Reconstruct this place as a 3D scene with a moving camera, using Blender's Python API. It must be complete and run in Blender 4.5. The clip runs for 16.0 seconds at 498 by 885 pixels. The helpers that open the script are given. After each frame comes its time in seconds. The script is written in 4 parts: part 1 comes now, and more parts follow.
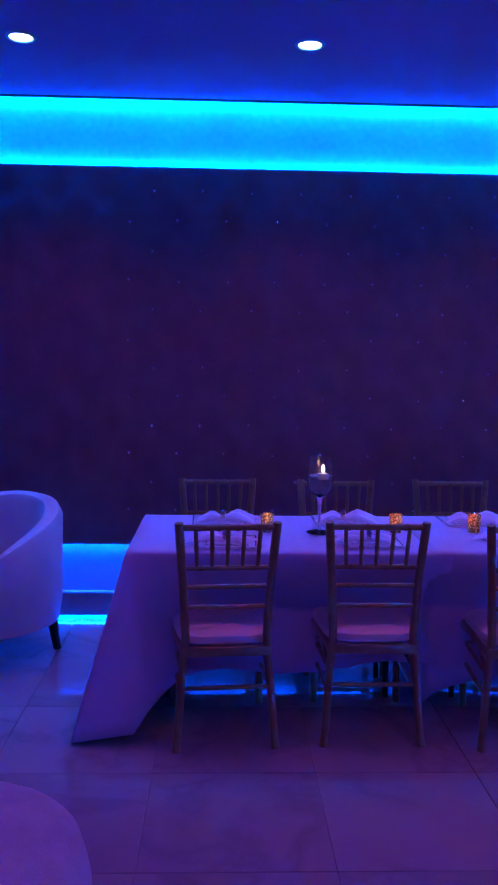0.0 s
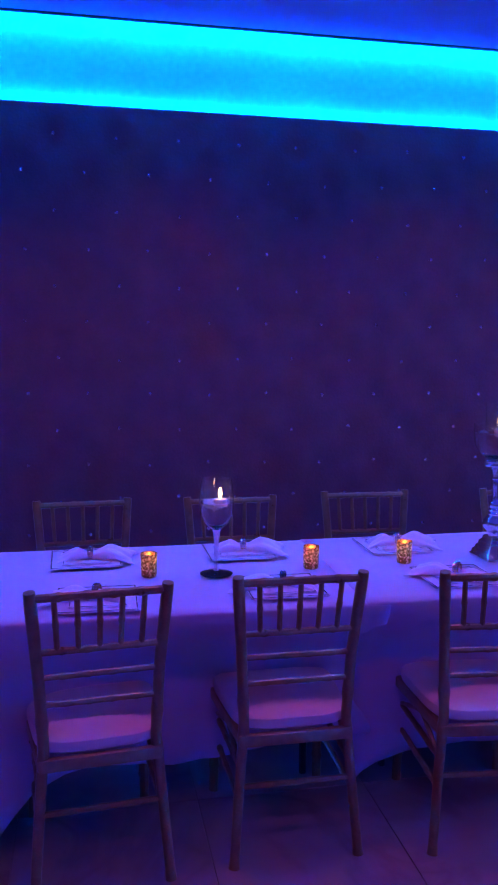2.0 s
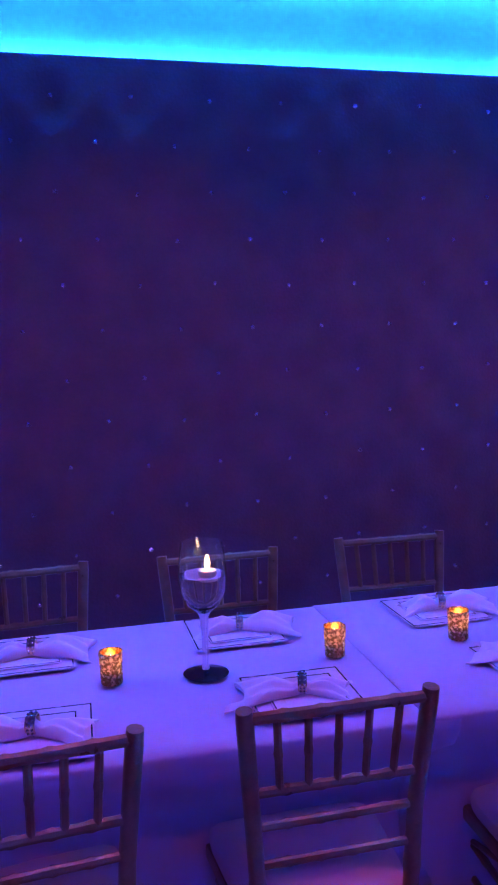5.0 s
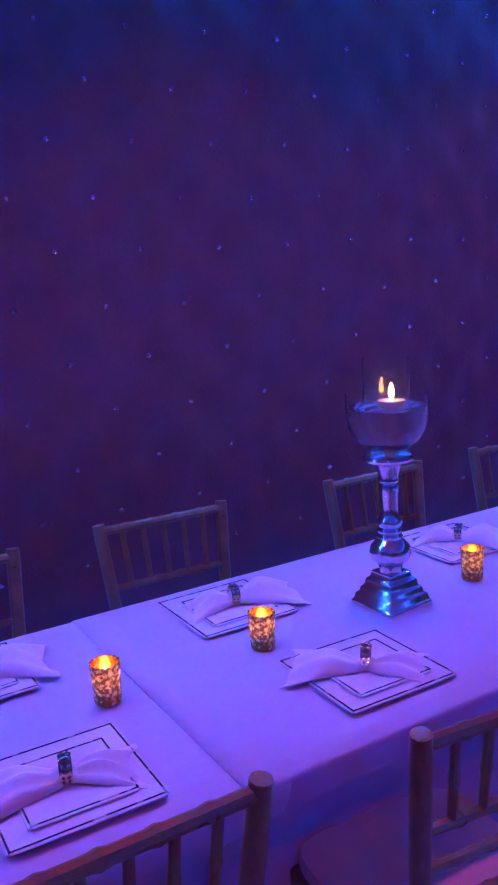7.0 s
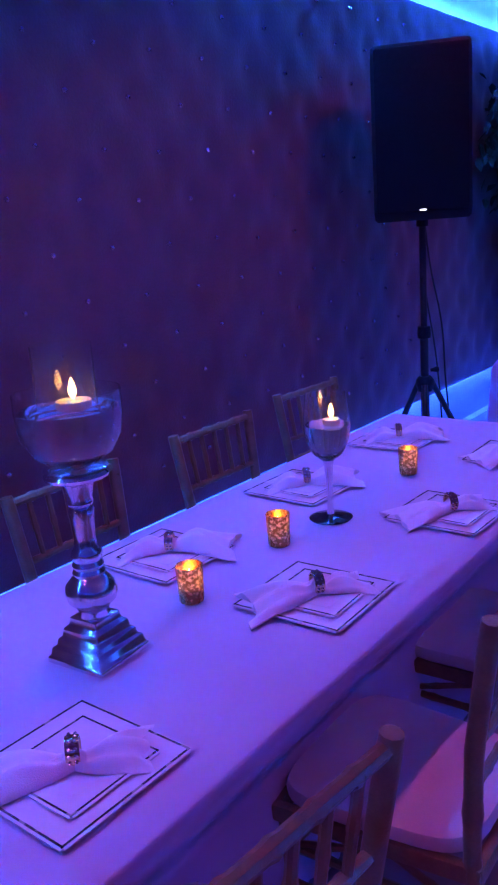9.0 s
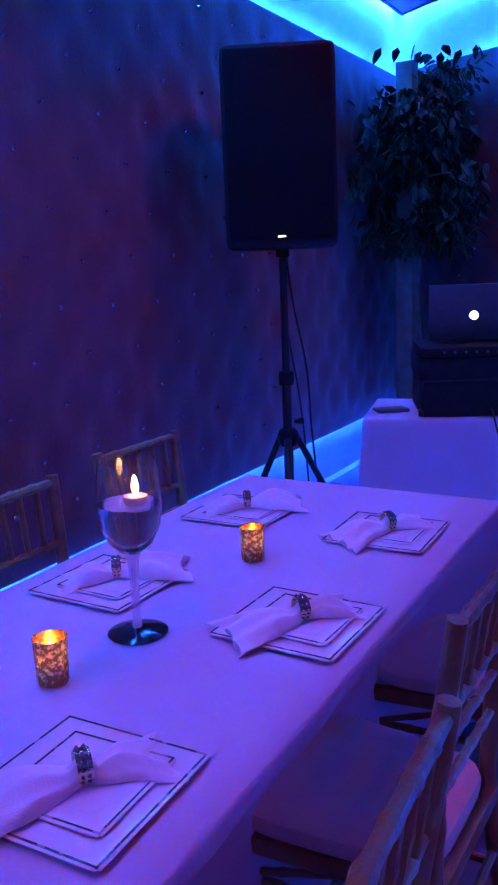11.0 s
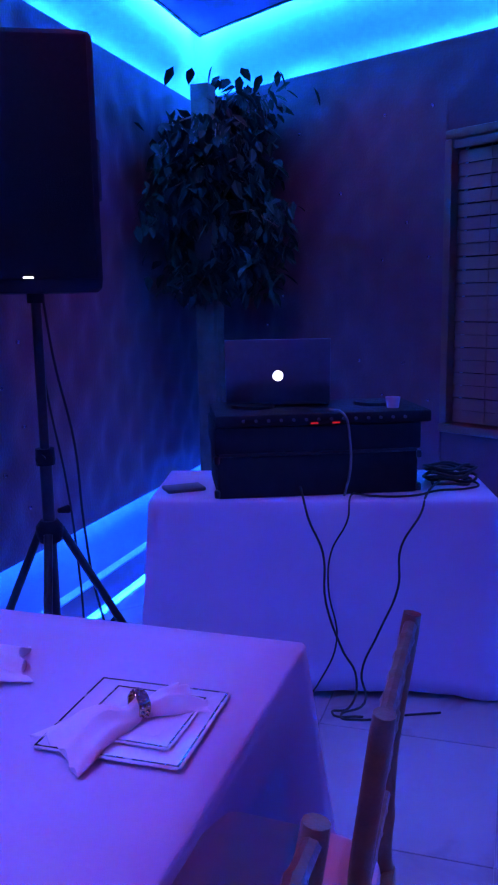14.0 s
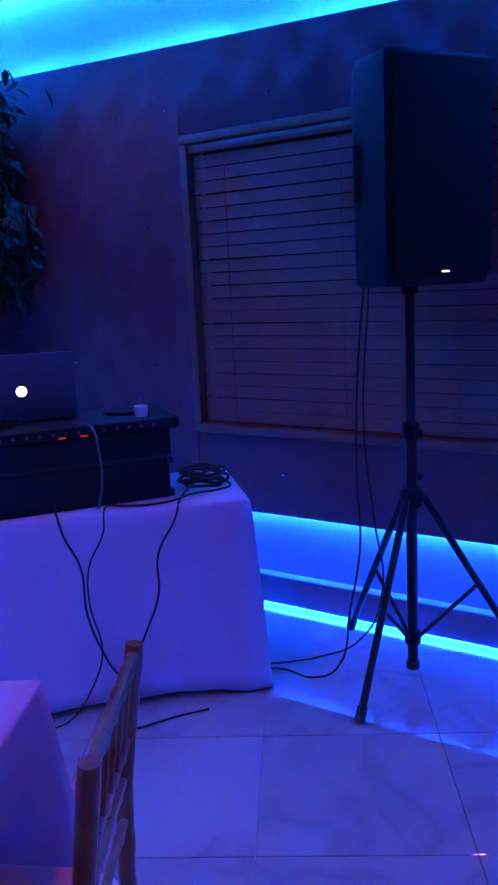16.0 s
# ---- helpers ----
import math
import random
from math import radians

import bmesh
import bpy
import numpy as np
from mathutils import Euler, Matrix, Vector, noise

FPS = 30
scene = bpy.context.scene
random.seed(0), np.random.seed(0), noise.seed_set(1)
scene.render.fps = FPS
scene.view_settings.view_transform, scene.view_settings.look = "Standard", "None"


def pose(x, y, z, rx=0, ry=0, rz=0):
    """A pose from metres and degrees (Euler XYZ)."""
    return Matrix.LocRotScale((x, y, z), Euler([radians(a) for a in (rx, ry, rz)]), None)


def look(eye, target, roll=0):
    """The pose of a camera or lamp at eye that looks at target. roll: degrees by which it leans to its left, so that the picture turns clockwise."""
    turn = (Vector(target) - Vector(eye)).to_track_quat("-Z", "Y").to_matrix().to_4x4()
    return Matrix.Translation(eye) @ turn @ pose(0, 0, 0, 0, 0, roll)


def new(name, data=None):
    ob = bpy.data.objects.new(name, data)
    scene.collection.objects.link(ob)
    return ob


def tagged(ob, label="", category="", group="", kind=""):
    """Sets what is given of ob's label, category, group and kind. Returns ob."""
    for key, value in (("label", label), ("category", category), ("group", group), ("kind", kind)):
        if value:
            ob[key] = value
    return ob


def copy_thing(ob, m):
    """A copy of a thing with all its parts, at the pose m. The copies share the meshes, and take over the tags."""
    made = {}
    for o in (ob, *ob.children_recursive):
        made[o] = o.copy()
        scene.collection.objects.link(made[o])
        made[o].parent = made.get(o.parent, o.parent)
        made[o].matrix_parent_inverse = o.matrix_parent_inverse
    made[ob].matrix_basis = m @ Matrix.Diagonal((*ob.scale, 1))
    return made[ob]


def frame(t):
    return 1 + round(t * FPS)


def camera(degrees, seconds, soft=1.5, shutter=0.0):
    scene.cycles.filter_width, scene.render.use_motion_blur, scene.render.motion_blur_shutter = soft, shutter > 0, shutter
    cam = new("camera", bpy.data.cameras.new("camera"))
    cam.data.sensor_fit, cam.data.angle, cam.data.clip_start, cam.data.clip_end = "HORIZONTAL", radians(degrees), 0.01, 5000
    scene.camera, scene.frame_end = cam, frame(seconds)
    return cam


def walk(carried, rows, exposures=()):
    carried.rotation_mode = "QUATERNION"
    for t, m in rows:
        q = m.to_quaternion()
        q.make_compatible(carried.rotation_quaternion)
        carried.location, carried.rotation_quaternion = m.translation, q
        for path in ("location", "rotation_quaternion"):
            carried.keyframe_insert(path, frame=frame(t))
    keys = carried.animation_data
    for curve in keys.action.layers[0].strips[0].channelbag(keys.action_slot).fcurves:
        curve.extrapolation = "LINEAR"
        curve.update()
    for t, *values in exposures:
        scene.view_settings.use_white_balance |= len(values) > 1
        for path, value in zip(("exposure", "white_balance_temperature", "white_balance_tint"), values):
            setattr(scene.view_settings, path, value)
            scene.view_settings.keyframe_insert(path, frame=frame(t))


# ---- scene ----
cam = camera(33.6, 16.0, soft=2.2)
PATH = [
    (0, (0.968, 0.44, 1.517), (1.037, 2.43, 1.334), 0.8),
    (0.3, (1.014, 0.552, 1.548), (1.136, 2.539, 1.347), 0.7),
    (0.5, (1.045, 0.662, 1.592), (1.184, 2.646, 1.383), 0.4),
    (1, (1.029, 0.879, 1.581), (1.213, 2.861, 1.384), 1.1),
    (1.5, (0.985, 1.146, 1.609), (1.297, 3.109, 1.388), 1.2),
    (2, (0.966, 1.325, 1.611), (1.358, 3.27, 1.357), 0.5),
    (2.5, (1.007, 1.572, 1.589), (1.321, 3.526, 1.298), -0.6),
    (3, (1.021, 1.772, 1.624), (1.273, 3.731, 1.312), 0.1),
    (3.2, (0.995, 1.815, 1.642), (1.219, 3.781, 1.348), 0.3),
    (5.3, (1.091, 2.239, 1.594), (1.652, 4.145, 1.362), -2.3),
    (5.5, (1.075, 2.295, 1.602), (1.716, 4.173, 1.35), -2.6),
    (6, (1.132, 2.457, 1.578), (1.878, 4.291, 1.295), -3.8),
    (6.5, (1.234, 2.635, 1.567), (2.077, 4.419, 1.238), -4.0),
    (7, (1.293, 2.762, 1.573), (2.284, 4.453, 1.175), -3.4),
    (7.5, (1.349, 2.908, 1.575), (2.525, 4.468, 1.144), -4.1),
    (8, (1.383, 2.981, 1.569), (2.751, 4.368, 1.113), -3.9),
    (8.5, (1.467, 3.031, 1.553), (2.946, 4.284, 1.063), -4.0),
    (9, (1.593, 3.09, 1.549), (3.114, 4.286, 1.04), -4.2),
    (9.5, (1.732, 3.137, 1.53), (3.284, 4.289, 1.015), -3.8),
    (10, (1.85, 3.174, 1.506), (3.447, 4.252, 0.968), -3.5),
    (10.2, (1.925, 3.207, 1.484), (3.552, 4.237, 0.946), -3.2),
    (12.3, (2.586, 3.338, 1.444), (4.321, 4.295, 1.167), -2.9),
    (12.5, (2.643, 3.353, 1.445), (4.384, 4.291, 1.149), -2.6),
    (13, (2.817, 3.42, 1.461), (4.602, 4.258, 1.129), -1.7),
    (13.5, (2.916, 3.432, 1.472), (4.754, 4.144, 1.132), -1.5),
    (14, (2.953, 3.404, 1.485), (4.829, 4.008, 1.143), -1.0),
    (14.5, (2.943, 3.372, 1.508), (4.857, 3.851, 1.18), 0.1),
    (15, (2.922, 3.347, 1.537), (4.861, 3.731, 1.236), 0.1),
    (15.5, (2.898, 3.316, 1.564), (4.857, 3.578, 1.258), -0.9),
    (16, (2.987, 3.25, 1.572), (4.945, 3.363, 1.179), -2.8),
]
EXPOSURES = [(0, -0.4, 6500, 10), (2.5, 0.0, 6500, 10), (3.2, 0.0, 6550, 10), (5.5, 0.15, 7200, 13), (6.5, 0.25, 7700, 17), (9, 0.0, 7900, 19), (10.2, -0.05, 7500, 17), (12.5, -0.25, 6900, 14), (16, -0.15, 6800, 14)]
walk(cam, [(t, look(eye, target, roll)) for t, eye, target, roll in PATH], EXPOSURES)

# ---------------------------------------------------------------- light
world = bpy.data.worlds.new("night_world")
world.use_nodes = True
world.node_tree.nodes["Background"].inputs[0].default_value = (0.02, 0.02, 0.05, 1)
world.node_tree.nodes["Background"].inputs[1].default_value = 0.02
scene.world = world
LED_BLUE, LED_POWER = (0.0, 0.056, 1.0), 360.0
COVE_BLUE, COVE_POWER = (0.0, 0.118, 1.0), 440.0
SPOT_COLOUR, SPOT_WATTS = (1.0, 0.13, 0.70), 22.0
CANDLE_WATTS = 0.7

# ---------------------------------------------------------------- materials
def material(name, colour, rough=0.5, metal=0.0, second=None, scale=8.0, bump=0.0, fine=120.0, **extra):
    m = bpy.data.materials.new(name)
    m.use_nodes = True
    nt = m.node_tree
    b = nt.nodes["Principled BSDF"]
    b.inputs["Base Color"].default_value = (*colour, 1)
    b.inputs["Roughness"].default_value = rough
    b.inputs["Metallic"].default_value = metal
    for k, v in extra.items():
        b.inputs[k.replace("_", " ")].default_value = v
    tc = nt.nodes.new("ShaderNodeTexCoord")
    if second:
        n1 = nt.nodes.new("ShaderNodeTexNoise")
        n1.inputs["Scale"].default_value = scale
        n1.inputs["Detail"].default_value = 6
        nt.links.new(tc.outputs["Object"], n1.inputs["Vector"])
        n2 = nt.nodes.new("ShaderNodeTexNoise")
        n2.inputs["Scale"].default_value = fine
        nt.links.new(tc.outputs["Object"], n2.inputs["Vector"])
        add = nt.nodes.new("ShaderNodeMath")
        add.operation = "MULTIPLY_ADD"
        nt.links.new(n2.outputs["Fac"], add.inputs[0])
        add.inputs[1].default_value = 0.25
        nt.links.new(n1.outputs["Fac"], add.inputs[2])
        r = nt.nodes.new("ShaderNodeMapRange")
        r.inputs["From Min"].default_value, r.inputs["From Max"].default_value = 0.42, 0.85
        nt.links.new(add.outputs[0], r.inputs["Value"])
        mix = nt.nodes.new("ShaderNodeMix")
        mix.data_type = "RGBA"
        mix.inputs[6].default_value, mix.inputs[7].default_value = (*colour, 1), (*second, 1)
        nt.links.new(r.outputs[0], mix.inputs[0])
        nt.links.new(mix.outputs[2], b.inputs["Base Color"])
        rr = nt.nodes.new("ShaderNodeMapRange")
        rr.inputs["To Min"].default_value, rr.inputs["To Max"].default_value = max(rough - 0.08, 0.02), min(rough + 0.1, 1)
        nt.links.new(n1.outputs["Fac"], rr.inputs["Value"])
        nt.links.new(rr.outputs[0], b.inputs["Roughness"])
        if bump:
            bp = nt.nodes.new("ShaderNodeBump")
            bp.inputs["Strength"].default_value = bump
            bp.inputs["Distance"].default_value = 0.004
            nt.links.new(n2.outputs["Fac"], bp.inputs["Height"])
            nt.links.new(bp.outputs[0], b.inputs["Normal"])
    return m


def emitter(name, colour, power):
    m = bpy.data.materials.new(name)
    m.use_nodes = True
    nt = m.node_tree
    nt.nodes.clear()
    e = nt.nodes.new("ShaderNodeEmission")
    e.inputs[0].default_value, e.inputs[1].default_value = (*colour, 1), power
    nt.links.new(e.outputs[0], nt.nodes.new("ShaderNodeOutputMaterial").inputs[0])
    return m


def marble_material():
    m = material("marble_tile", (0.62, 0.60, 0.60), 0.12, Specular_IOR_Level=0.9)
    nt = m.node_tree
    b = nt.nodes["Principled BSDF"]
    tc = nt.nodes.new("ShaderNodeTexCoord")
    info = nt.nodes.new("ShaderNodeObjectInfo")
    off = nt.nodes.new("ShaderNodeVectorMath")
    off.operation = "MULTIPLY_ADD"
    comb = nt.nodes.new("ShaderNodeCombineXYZ")
    for i in range(3):
        nt.links.new(info.outputs["Random"], comb.inputs[i])
    nt.links.new(comb.outputs[0], off.inputs[0])
    off.inputs[1].default_value = (37, 53, 11)
    nt.links.new(tc.outputs["Object"], off.inputs[2])
    n = nt.nodes.new("ShaderNodeTexNoise")
    n.inputs["Scale"].default_value, n.inputs["Detail"].default_value, n.inputs["Distortion"].default_value = 1.3, 5, 0.9
    nt.links.new(off.outputs[0], n.inputs["Vector"])
    ramp = nt.nodes.new("ShaderNodeValToRGB")
    e = ramp.color_ramp.elements
    e[0].position, e[0].color = 0.25, (0.304, 0.266, 0.304, 1)
    e[1].position, e[1].color = 0.60, (0.380, 0.336, 0.374, 1)
    v = e.new(0.43)
    v.color = (0.350, 0.308, 0.343, 1)
    v = e.new(0.475)
    v.color = (0.293, 0.252, 0.285, 1)
    v = e.new(0.52)
    v.color = (0.357, 0.315, 0.351, 1)
    nt.links.new(n.outputs["Fac"], ramp.inputs[0])
    nt.links.new(ramp.outputs[0], b.inputs["Base Color"])
    r = nt.nodes.new("ShaderNodeMapRange")
    r.inputs["To Min"].default_value, r.inputs["To Max"].default_value = 0.005, 0.05
    nt.links.new(n.outputs["Fac"], r.inputs["Value"])
    nt.links.new(r.outputs[0], b.inputs["Roughness"])
    return m


def votive_material():
    m = bpy.data.materials.new("mercury_glass_gold")
    m.use_nodes = True
    nt = m.node_tree
    b = nt.nodes["Principled BSDF"]
    b.inputs["Base Color"].default_value = (0.62, 0.30, 0.08, 1)
    b.inputs["Metallic"].default_value, b.inputs["Roughness"].default_value = 0.8, 0.25
    tc = nt.nodes.new("ShaderNodeTexCoord")
    n = nt.nodes.new("ShaderNodeTexNoise")
    n.inputs["Scale"].default_value, n.inputs["Detail"].default_value = 120, 4
    nt.links.new(tc.outputs["Object"], n.inputs["Vector"])
    r = nt.nodes.new("ShaderNodeMapRange")
    r.inputs["From Min"].default_value, r.inputs["From Max"].default_value = 0.47, 0.64
    r.inputs["To Min"].default_value, r.inputs["To Max"].default_value = 0.05, 0.75
    nt.links.new(n.outputs["Fac"], r.inputs["Value"])
    t = nt.nodes.new("ShaderNodeBsdfTranslucent")
    t.inputs[0].default_value = (1.0, 0.8, 0.5, 1)
    mix = nt.nodes.new("ShaderNodeMixShader")
    nt.links.new(r.outputs[0], mix.inputs[0])
    nt.links.new(b.outputs[0], mix.inputs[1])
    nt.links.new(t.outputs[0], mix.inputs[2])
    nt.links.new(mix.outputs[0], nt.nodes["Material Output"].inputs[0])
    return m


def bowl_material():
    """Clear glass with a patchy translucent haze, added to show the candle's warm glow."""
    m = material("glow_haze_glass", (1, 1, 1), 0.0, 0, Transmission_Weight=1.0, IOR=1.45)
    nt = m.node_tree
    tc = nt.nodes.new("ShaderNodeTexCoord")
    n = nt.nodes.new("ShaderNodeTexNoise")
    n.inputs["Scale"].default_value, n.inputs["Detail"].default_value = 38, 3
    nt.links.new(tc.outputs["Object"], n.inputs["Vector"])
    r = nt.nodes.new("ShaderNodeMapRange")
    r.inputs["From Min"].default_value, r.inputs["From Max"].default_value = 0.35, 0.7
    r.inputs["To Min"].default_value, r.inputs["To Max"].default_value = 0.006, 0.03
    nt.links.new(n.outputs["Fac"], r.inputs["Value"])
    # This share stands in for flame reflections inside the bowl.
    t = nt.nodes.new("ShaderNodeBsdfTranslucent")
    t.inputs[0].default_value = (0.9, 0.85, 0.8, 1)
    mix = nt.nodes.new("ShaderNodeMixShader")
    nt.links.new(r.outputs[0], mix.inputs[0])
    nt.links.new(nt.nodes["Principled BSDF"].outputs[0], mix.inputs[1])
    nt.links.new(t.outputs[0], mix.inputs[2])
    nt.links.new(mix.outputs[0], nt.nodes["Material Output"].inputs[0])
    return m


M_TUFT = material("tufted_wallcovering", (0.118, 0.058, 0.076), 0.45, 0.0, (0.170, 0.085, 0.108), 6.5, 0.5, 90, Sheen_Weight=0.2)
# Pale recess: the strips' cyan glow is put into its base colour.
M_GLOW_PAINT = material("recess_cyan_glow_paint", (0.20, 0.84, 0.92), 0.55, 0, (0.16, 0.75, 0.86), 1.6, 0.2, 60)
# The blue wash of the LEDs is put into the ceiling's colour.
M_CEIL = material("ceiling_blue_wash_paint", (0.24, 0.20, 0.50), 0.6, 0, (0.21, 0.17, 0.45), 1.2, 0.15, 80)
M_TRIM = material("dark_trim", (0.02, 0.018, 0.03), 0.5, 0, (0.03, 0.025, 0.04), 6)
M_BASE = material("baseboard_paint", (0.26, 0.25, 0.3), 0.3, 0, (0.2, 0.19, 0.24), 4)
M_MARBLE = marble_material()
M_GROUT = material("grout", (0.36, 0.35, 0.35), 0.7, 0, (0.3, 0.29, 0.29), 10)
M_CLOTH = material("white_linen", (0.57, 0.44, 0.66), 0.8, 0, (0.52, 0.40, 0.60), 3.5, 0.35, 700, Sheen_Weight=0.25)
M_NAPKIN = material("sheer_white_napkin", (0.80, 0.70, 0.84), 0.75, 0, (0.71, 0.62, 0.75), 14, 0.4, 500, Sheen_Weight=0.3)
M_CUSHION = material("ivory_cushion", (0.70, 0.63, 0.62), 0.6, 0, (0.6, 0.53, 0.52), 7, 0.2, 300)
M_GOLDWOOD = material("gold_lacquered_wood", (0.20, 0.125, 0.06), 0.30, 0.25, (0.30, 0.19, 0.09), 22, 0.2, 200)
M_PLATE = material("white_plate", (0.74, 0.64, 0.78), 0.12, 0, (0.70, 0.60, 0.74), 5)
M_RIM = material("dark_silver_rim", (0.26, 0.24, 0.26), 0.25, 0.8, (0.36, 0.34, 0.36), 30)
M_CHROME = material("mercury_silver", (0.84, 0.82, 0.86), 0.17, 1.0, (0.66, 0.63, 0.68), 28)
# Silver rings; the warm gold light on them is put into the colour.
M_RING = material("rhinestone_silver_warm_lit", (0.88, 0.70, 0.48), 0.14, 1.0, (0.55, 0.40, 0.26), 160)
M_BOWL = bowl_material()
M_WATER = material("water", (0.95, 0.96, 1.0), 0.0, 0, Transmission_Weight=1.0, IOR=1.2)
M_FOOT = material("dark_glass_foot", (0.03, 0.03, 0.04), 0.08, 0.5, (0.05, 0.05, 0.06), 20)
M_WAX = material("white_wax", (0.85, 0.74, 0.6), 0.45, 0, (0.8, 0.66, 0.5), 30, Subsurface_Weight=0.2)
M_VOTIVE = votive_material()
M_FLAME = emitter("flame", (1.0, 0.50, 0.16), 48.0)
M_BLACK = material("black_plastic", (0.010, 0.010, 0.013), 0.55, 0, (0.016, 0.016, 0.02), 20, 0.4, 400, Specular_IOR_Level=0.12)
M_GRILLE = material("black_grille", (0.004, 0.004, 0.006), 0.9, 0.0, (0.008, 0.008, 0.01), 60, 0.8, 600, Specular_IOR_Level=0.12)
M_METAL = material("black_steel", (0.016, 0.016, 0.02), 0.35, 0.4, (0.028, 0.028, 0.034), 40)
M_RUBBER = material("black_rubber", (0.012, 0.012, 0.013), 0.6, 0, (0.02, 0.02, 0.02), 50)
M_ALU = material("dark_aluminium", (0.10, 0.10, 0.13), 0.4, 0.6, (0.12, 0.12, 0.15), 40)
M_WOOD = material("brown_window_wood", (0.17, 0.10, 0.065), 0.35, 0, (0.24, 0.15, 0.10), 9, 0.3, 120)
M_SLAT = material("wooden_blind_slat", (0.20, 0.135, 0.11), 0.5, 0, (0.26, 0.18, 0.15), 6, 0.2, 150)
M_RAIL = material("lacquered_head_rail", (0.17, 0.11, 0.09), 0.12, 0, (0.22, 0.15, 0.12), 6)
M_NIGHT = material("night_pane", (0.01, 0.01, 0.014), 0.06, 0)
M_LEAF = material("artificial_leaf", (0.010, 0.022, 0.016), 0.7, 0, (0.020, 0.040, 0.024), 6, Specular_IOR_Level=0.1)
M_BARK = material("bark", (0.16, 0.11, 0.09), 0.8, 0, (0.09, 0.06, 0.05), 14, 0.6, 90)
M_POT = material("grey_planter", (0.2, 0.19, 0.2), 0.5, 0, (0.14, 0.13, 0.14), 9)
M_SOFA = material("pale_leatherette", (0.66, 0.63, 0.66), 0.42, 0, (0.58, 0.55, 0.58), 5, 0.3, 220)
M_FUR = material("pale_plush", (0.68, 0.62, 0.66), 0.95, 0, (0.5, 0.45, 0.5), 11, 1.0, 160, Sheen_Weight=0.5)
M_LED = emitter("blue_led_strip", LED_BLUE, LED_POWER)
M_COVE = emitter("blue_cove_strip", COVE_BLUE, COVE_POWER)
M_WHITE_LED = emitter("white_led", (0.9, 0.9, 1.0), 5.0)
M_RED_LED = emitter("red_led", (1.0, 0.03, 0.06), 0.5)
M_LAMP = emitter("downlight_lens", (1.0, 0.82, 0.8), 9.0)
M_STUD = material("crystal_stud", (0.75, 0.72, 0.8), 0.14, 0.9)
M_CABLE_GREY = material("grey_cable", (0.16, 0.16, 0.18), 0.5, 0, (0.12, 0.12, 0.13), 30)

# ---------------------------------------------------------------- mesh helpers
def link_mesh(name, bm, mat, smooth=True):
    me = bpy.data.meshes.new(name)
    bmesh.ops.recalc_face_normals(bm, faces=bm.faces)
    bm.to_mesh(me)
    bm.free()
    me.materials.append(mat)
    if smooth:
        me.shade_smooth()
        me.set_sharp_from_angle(angle=radians(38))
    return new(name, me)


def part(name, bm, mat, parent, label="", m=None, smooth=True):
    ob = link_mesh(name, bm, mat, smooth)
    ob.parent = parent
    if m is not None:
        ob.matrix_basis = m
    if label:
        ob["label"] = label
    return ob


def thing(name, m, label, category, group=""):
    e = new(name)
    e.empty_display_size = 0.1
    e.matrix_basis = m
    return tagged(e, label, category, group)


def box(bm, c, s, bevel=0.0, m=None, seg=2):
    mat = Matrix.Translation(c) @ Matrix.Diagonal((*s, 1))
    if m is not None:
        mat = m @ mat
    r = bmesh.ops.create_cube(bm, size=1, matrix=mat)
    if bevel:
        es = {e for v in r["verts"] for e in v.link_edges}
        bmesh.ops.bevel(bm, geom=list(es), offset=bevel, segments=seg, affect="EDGES", profile=0.5)
    return bm


def boxm(c, s, bevel=0.0, m=None, seg=2):
    return box(bmesh.new(), c, s, bevel, m, seg)


def lathe(profile, seg=28, bm=None, sides=None, turn=0.0):
    """Turns (radius, z) rows round the z axis."""
    bm = bm or bmesh.new()
    seg = sides or seg
    rings = []
    for r, z in profile:
        if r < 1e-5:
            rings.append([bm.verts.new((0, 0, z))])
        else:
            rings.append([bm.verts.new((r * math.cos(turn + 2 * math.pi * i / seg), r * math.sin(turn + 2 * math.pi * i / seg), z)) for i in range(seg)])
    for a, b in zip(rings, rings[1:]):
        if len(a) == 1 and len(b) == 1:
            continue
        for i in range(seg):
            j = (i + 1) % seg
            f = [a[0], b[j], b[i]] if len(a) == 1 else ([a[i], a[j], b[0]] if len(b) == 1 else [a[i], a[j], b[j], b[i]])
            bm.faces.new(f)
    return bm


def tube(points, radii, seg=10, bm=None):
    """A tube through points; radii one for all or one each; ends capped."""
    bm = bm or bmesh.new()
    pts = [Vector(p) for p in points]
    rs = radii if isinstance(radii, (list, tuple)) else [radii] * len(pts)
    rings = []
    for i, p in enumerate(pts):
        d = (pts[min(i + 1, len(pts) - 1)] - pts[max(i - 1, 0)]).normalized()
        a = d.orthogonal().normalized() if abs(d.z) < 0.9 else Vector((1, 0, 0))
        a = (a - d * a.dot(d)).normalized() if abs(d.z) >= 0.9 else Vector((0, 0, 1)).cross(d).normalized()
        b = d.cross(a)
        rings.append([bm.verts.new(p + rs[i] * (math.cos(2 * math.pi * k / seg) * a + math.sin(2 * math.pi * k / seg) * b)) for k in range(seg)])
    for u, v in zip(rings, rings[1:]):
        for k in range(seg):
            bm.faces.new([u[k], u[(k + 1) % seg], v[(k + 1) % seg], v[k]])
    bm.faces.new(list(reversed(rings[0])))
    bm.faces.new(rings[-1])
    return bm


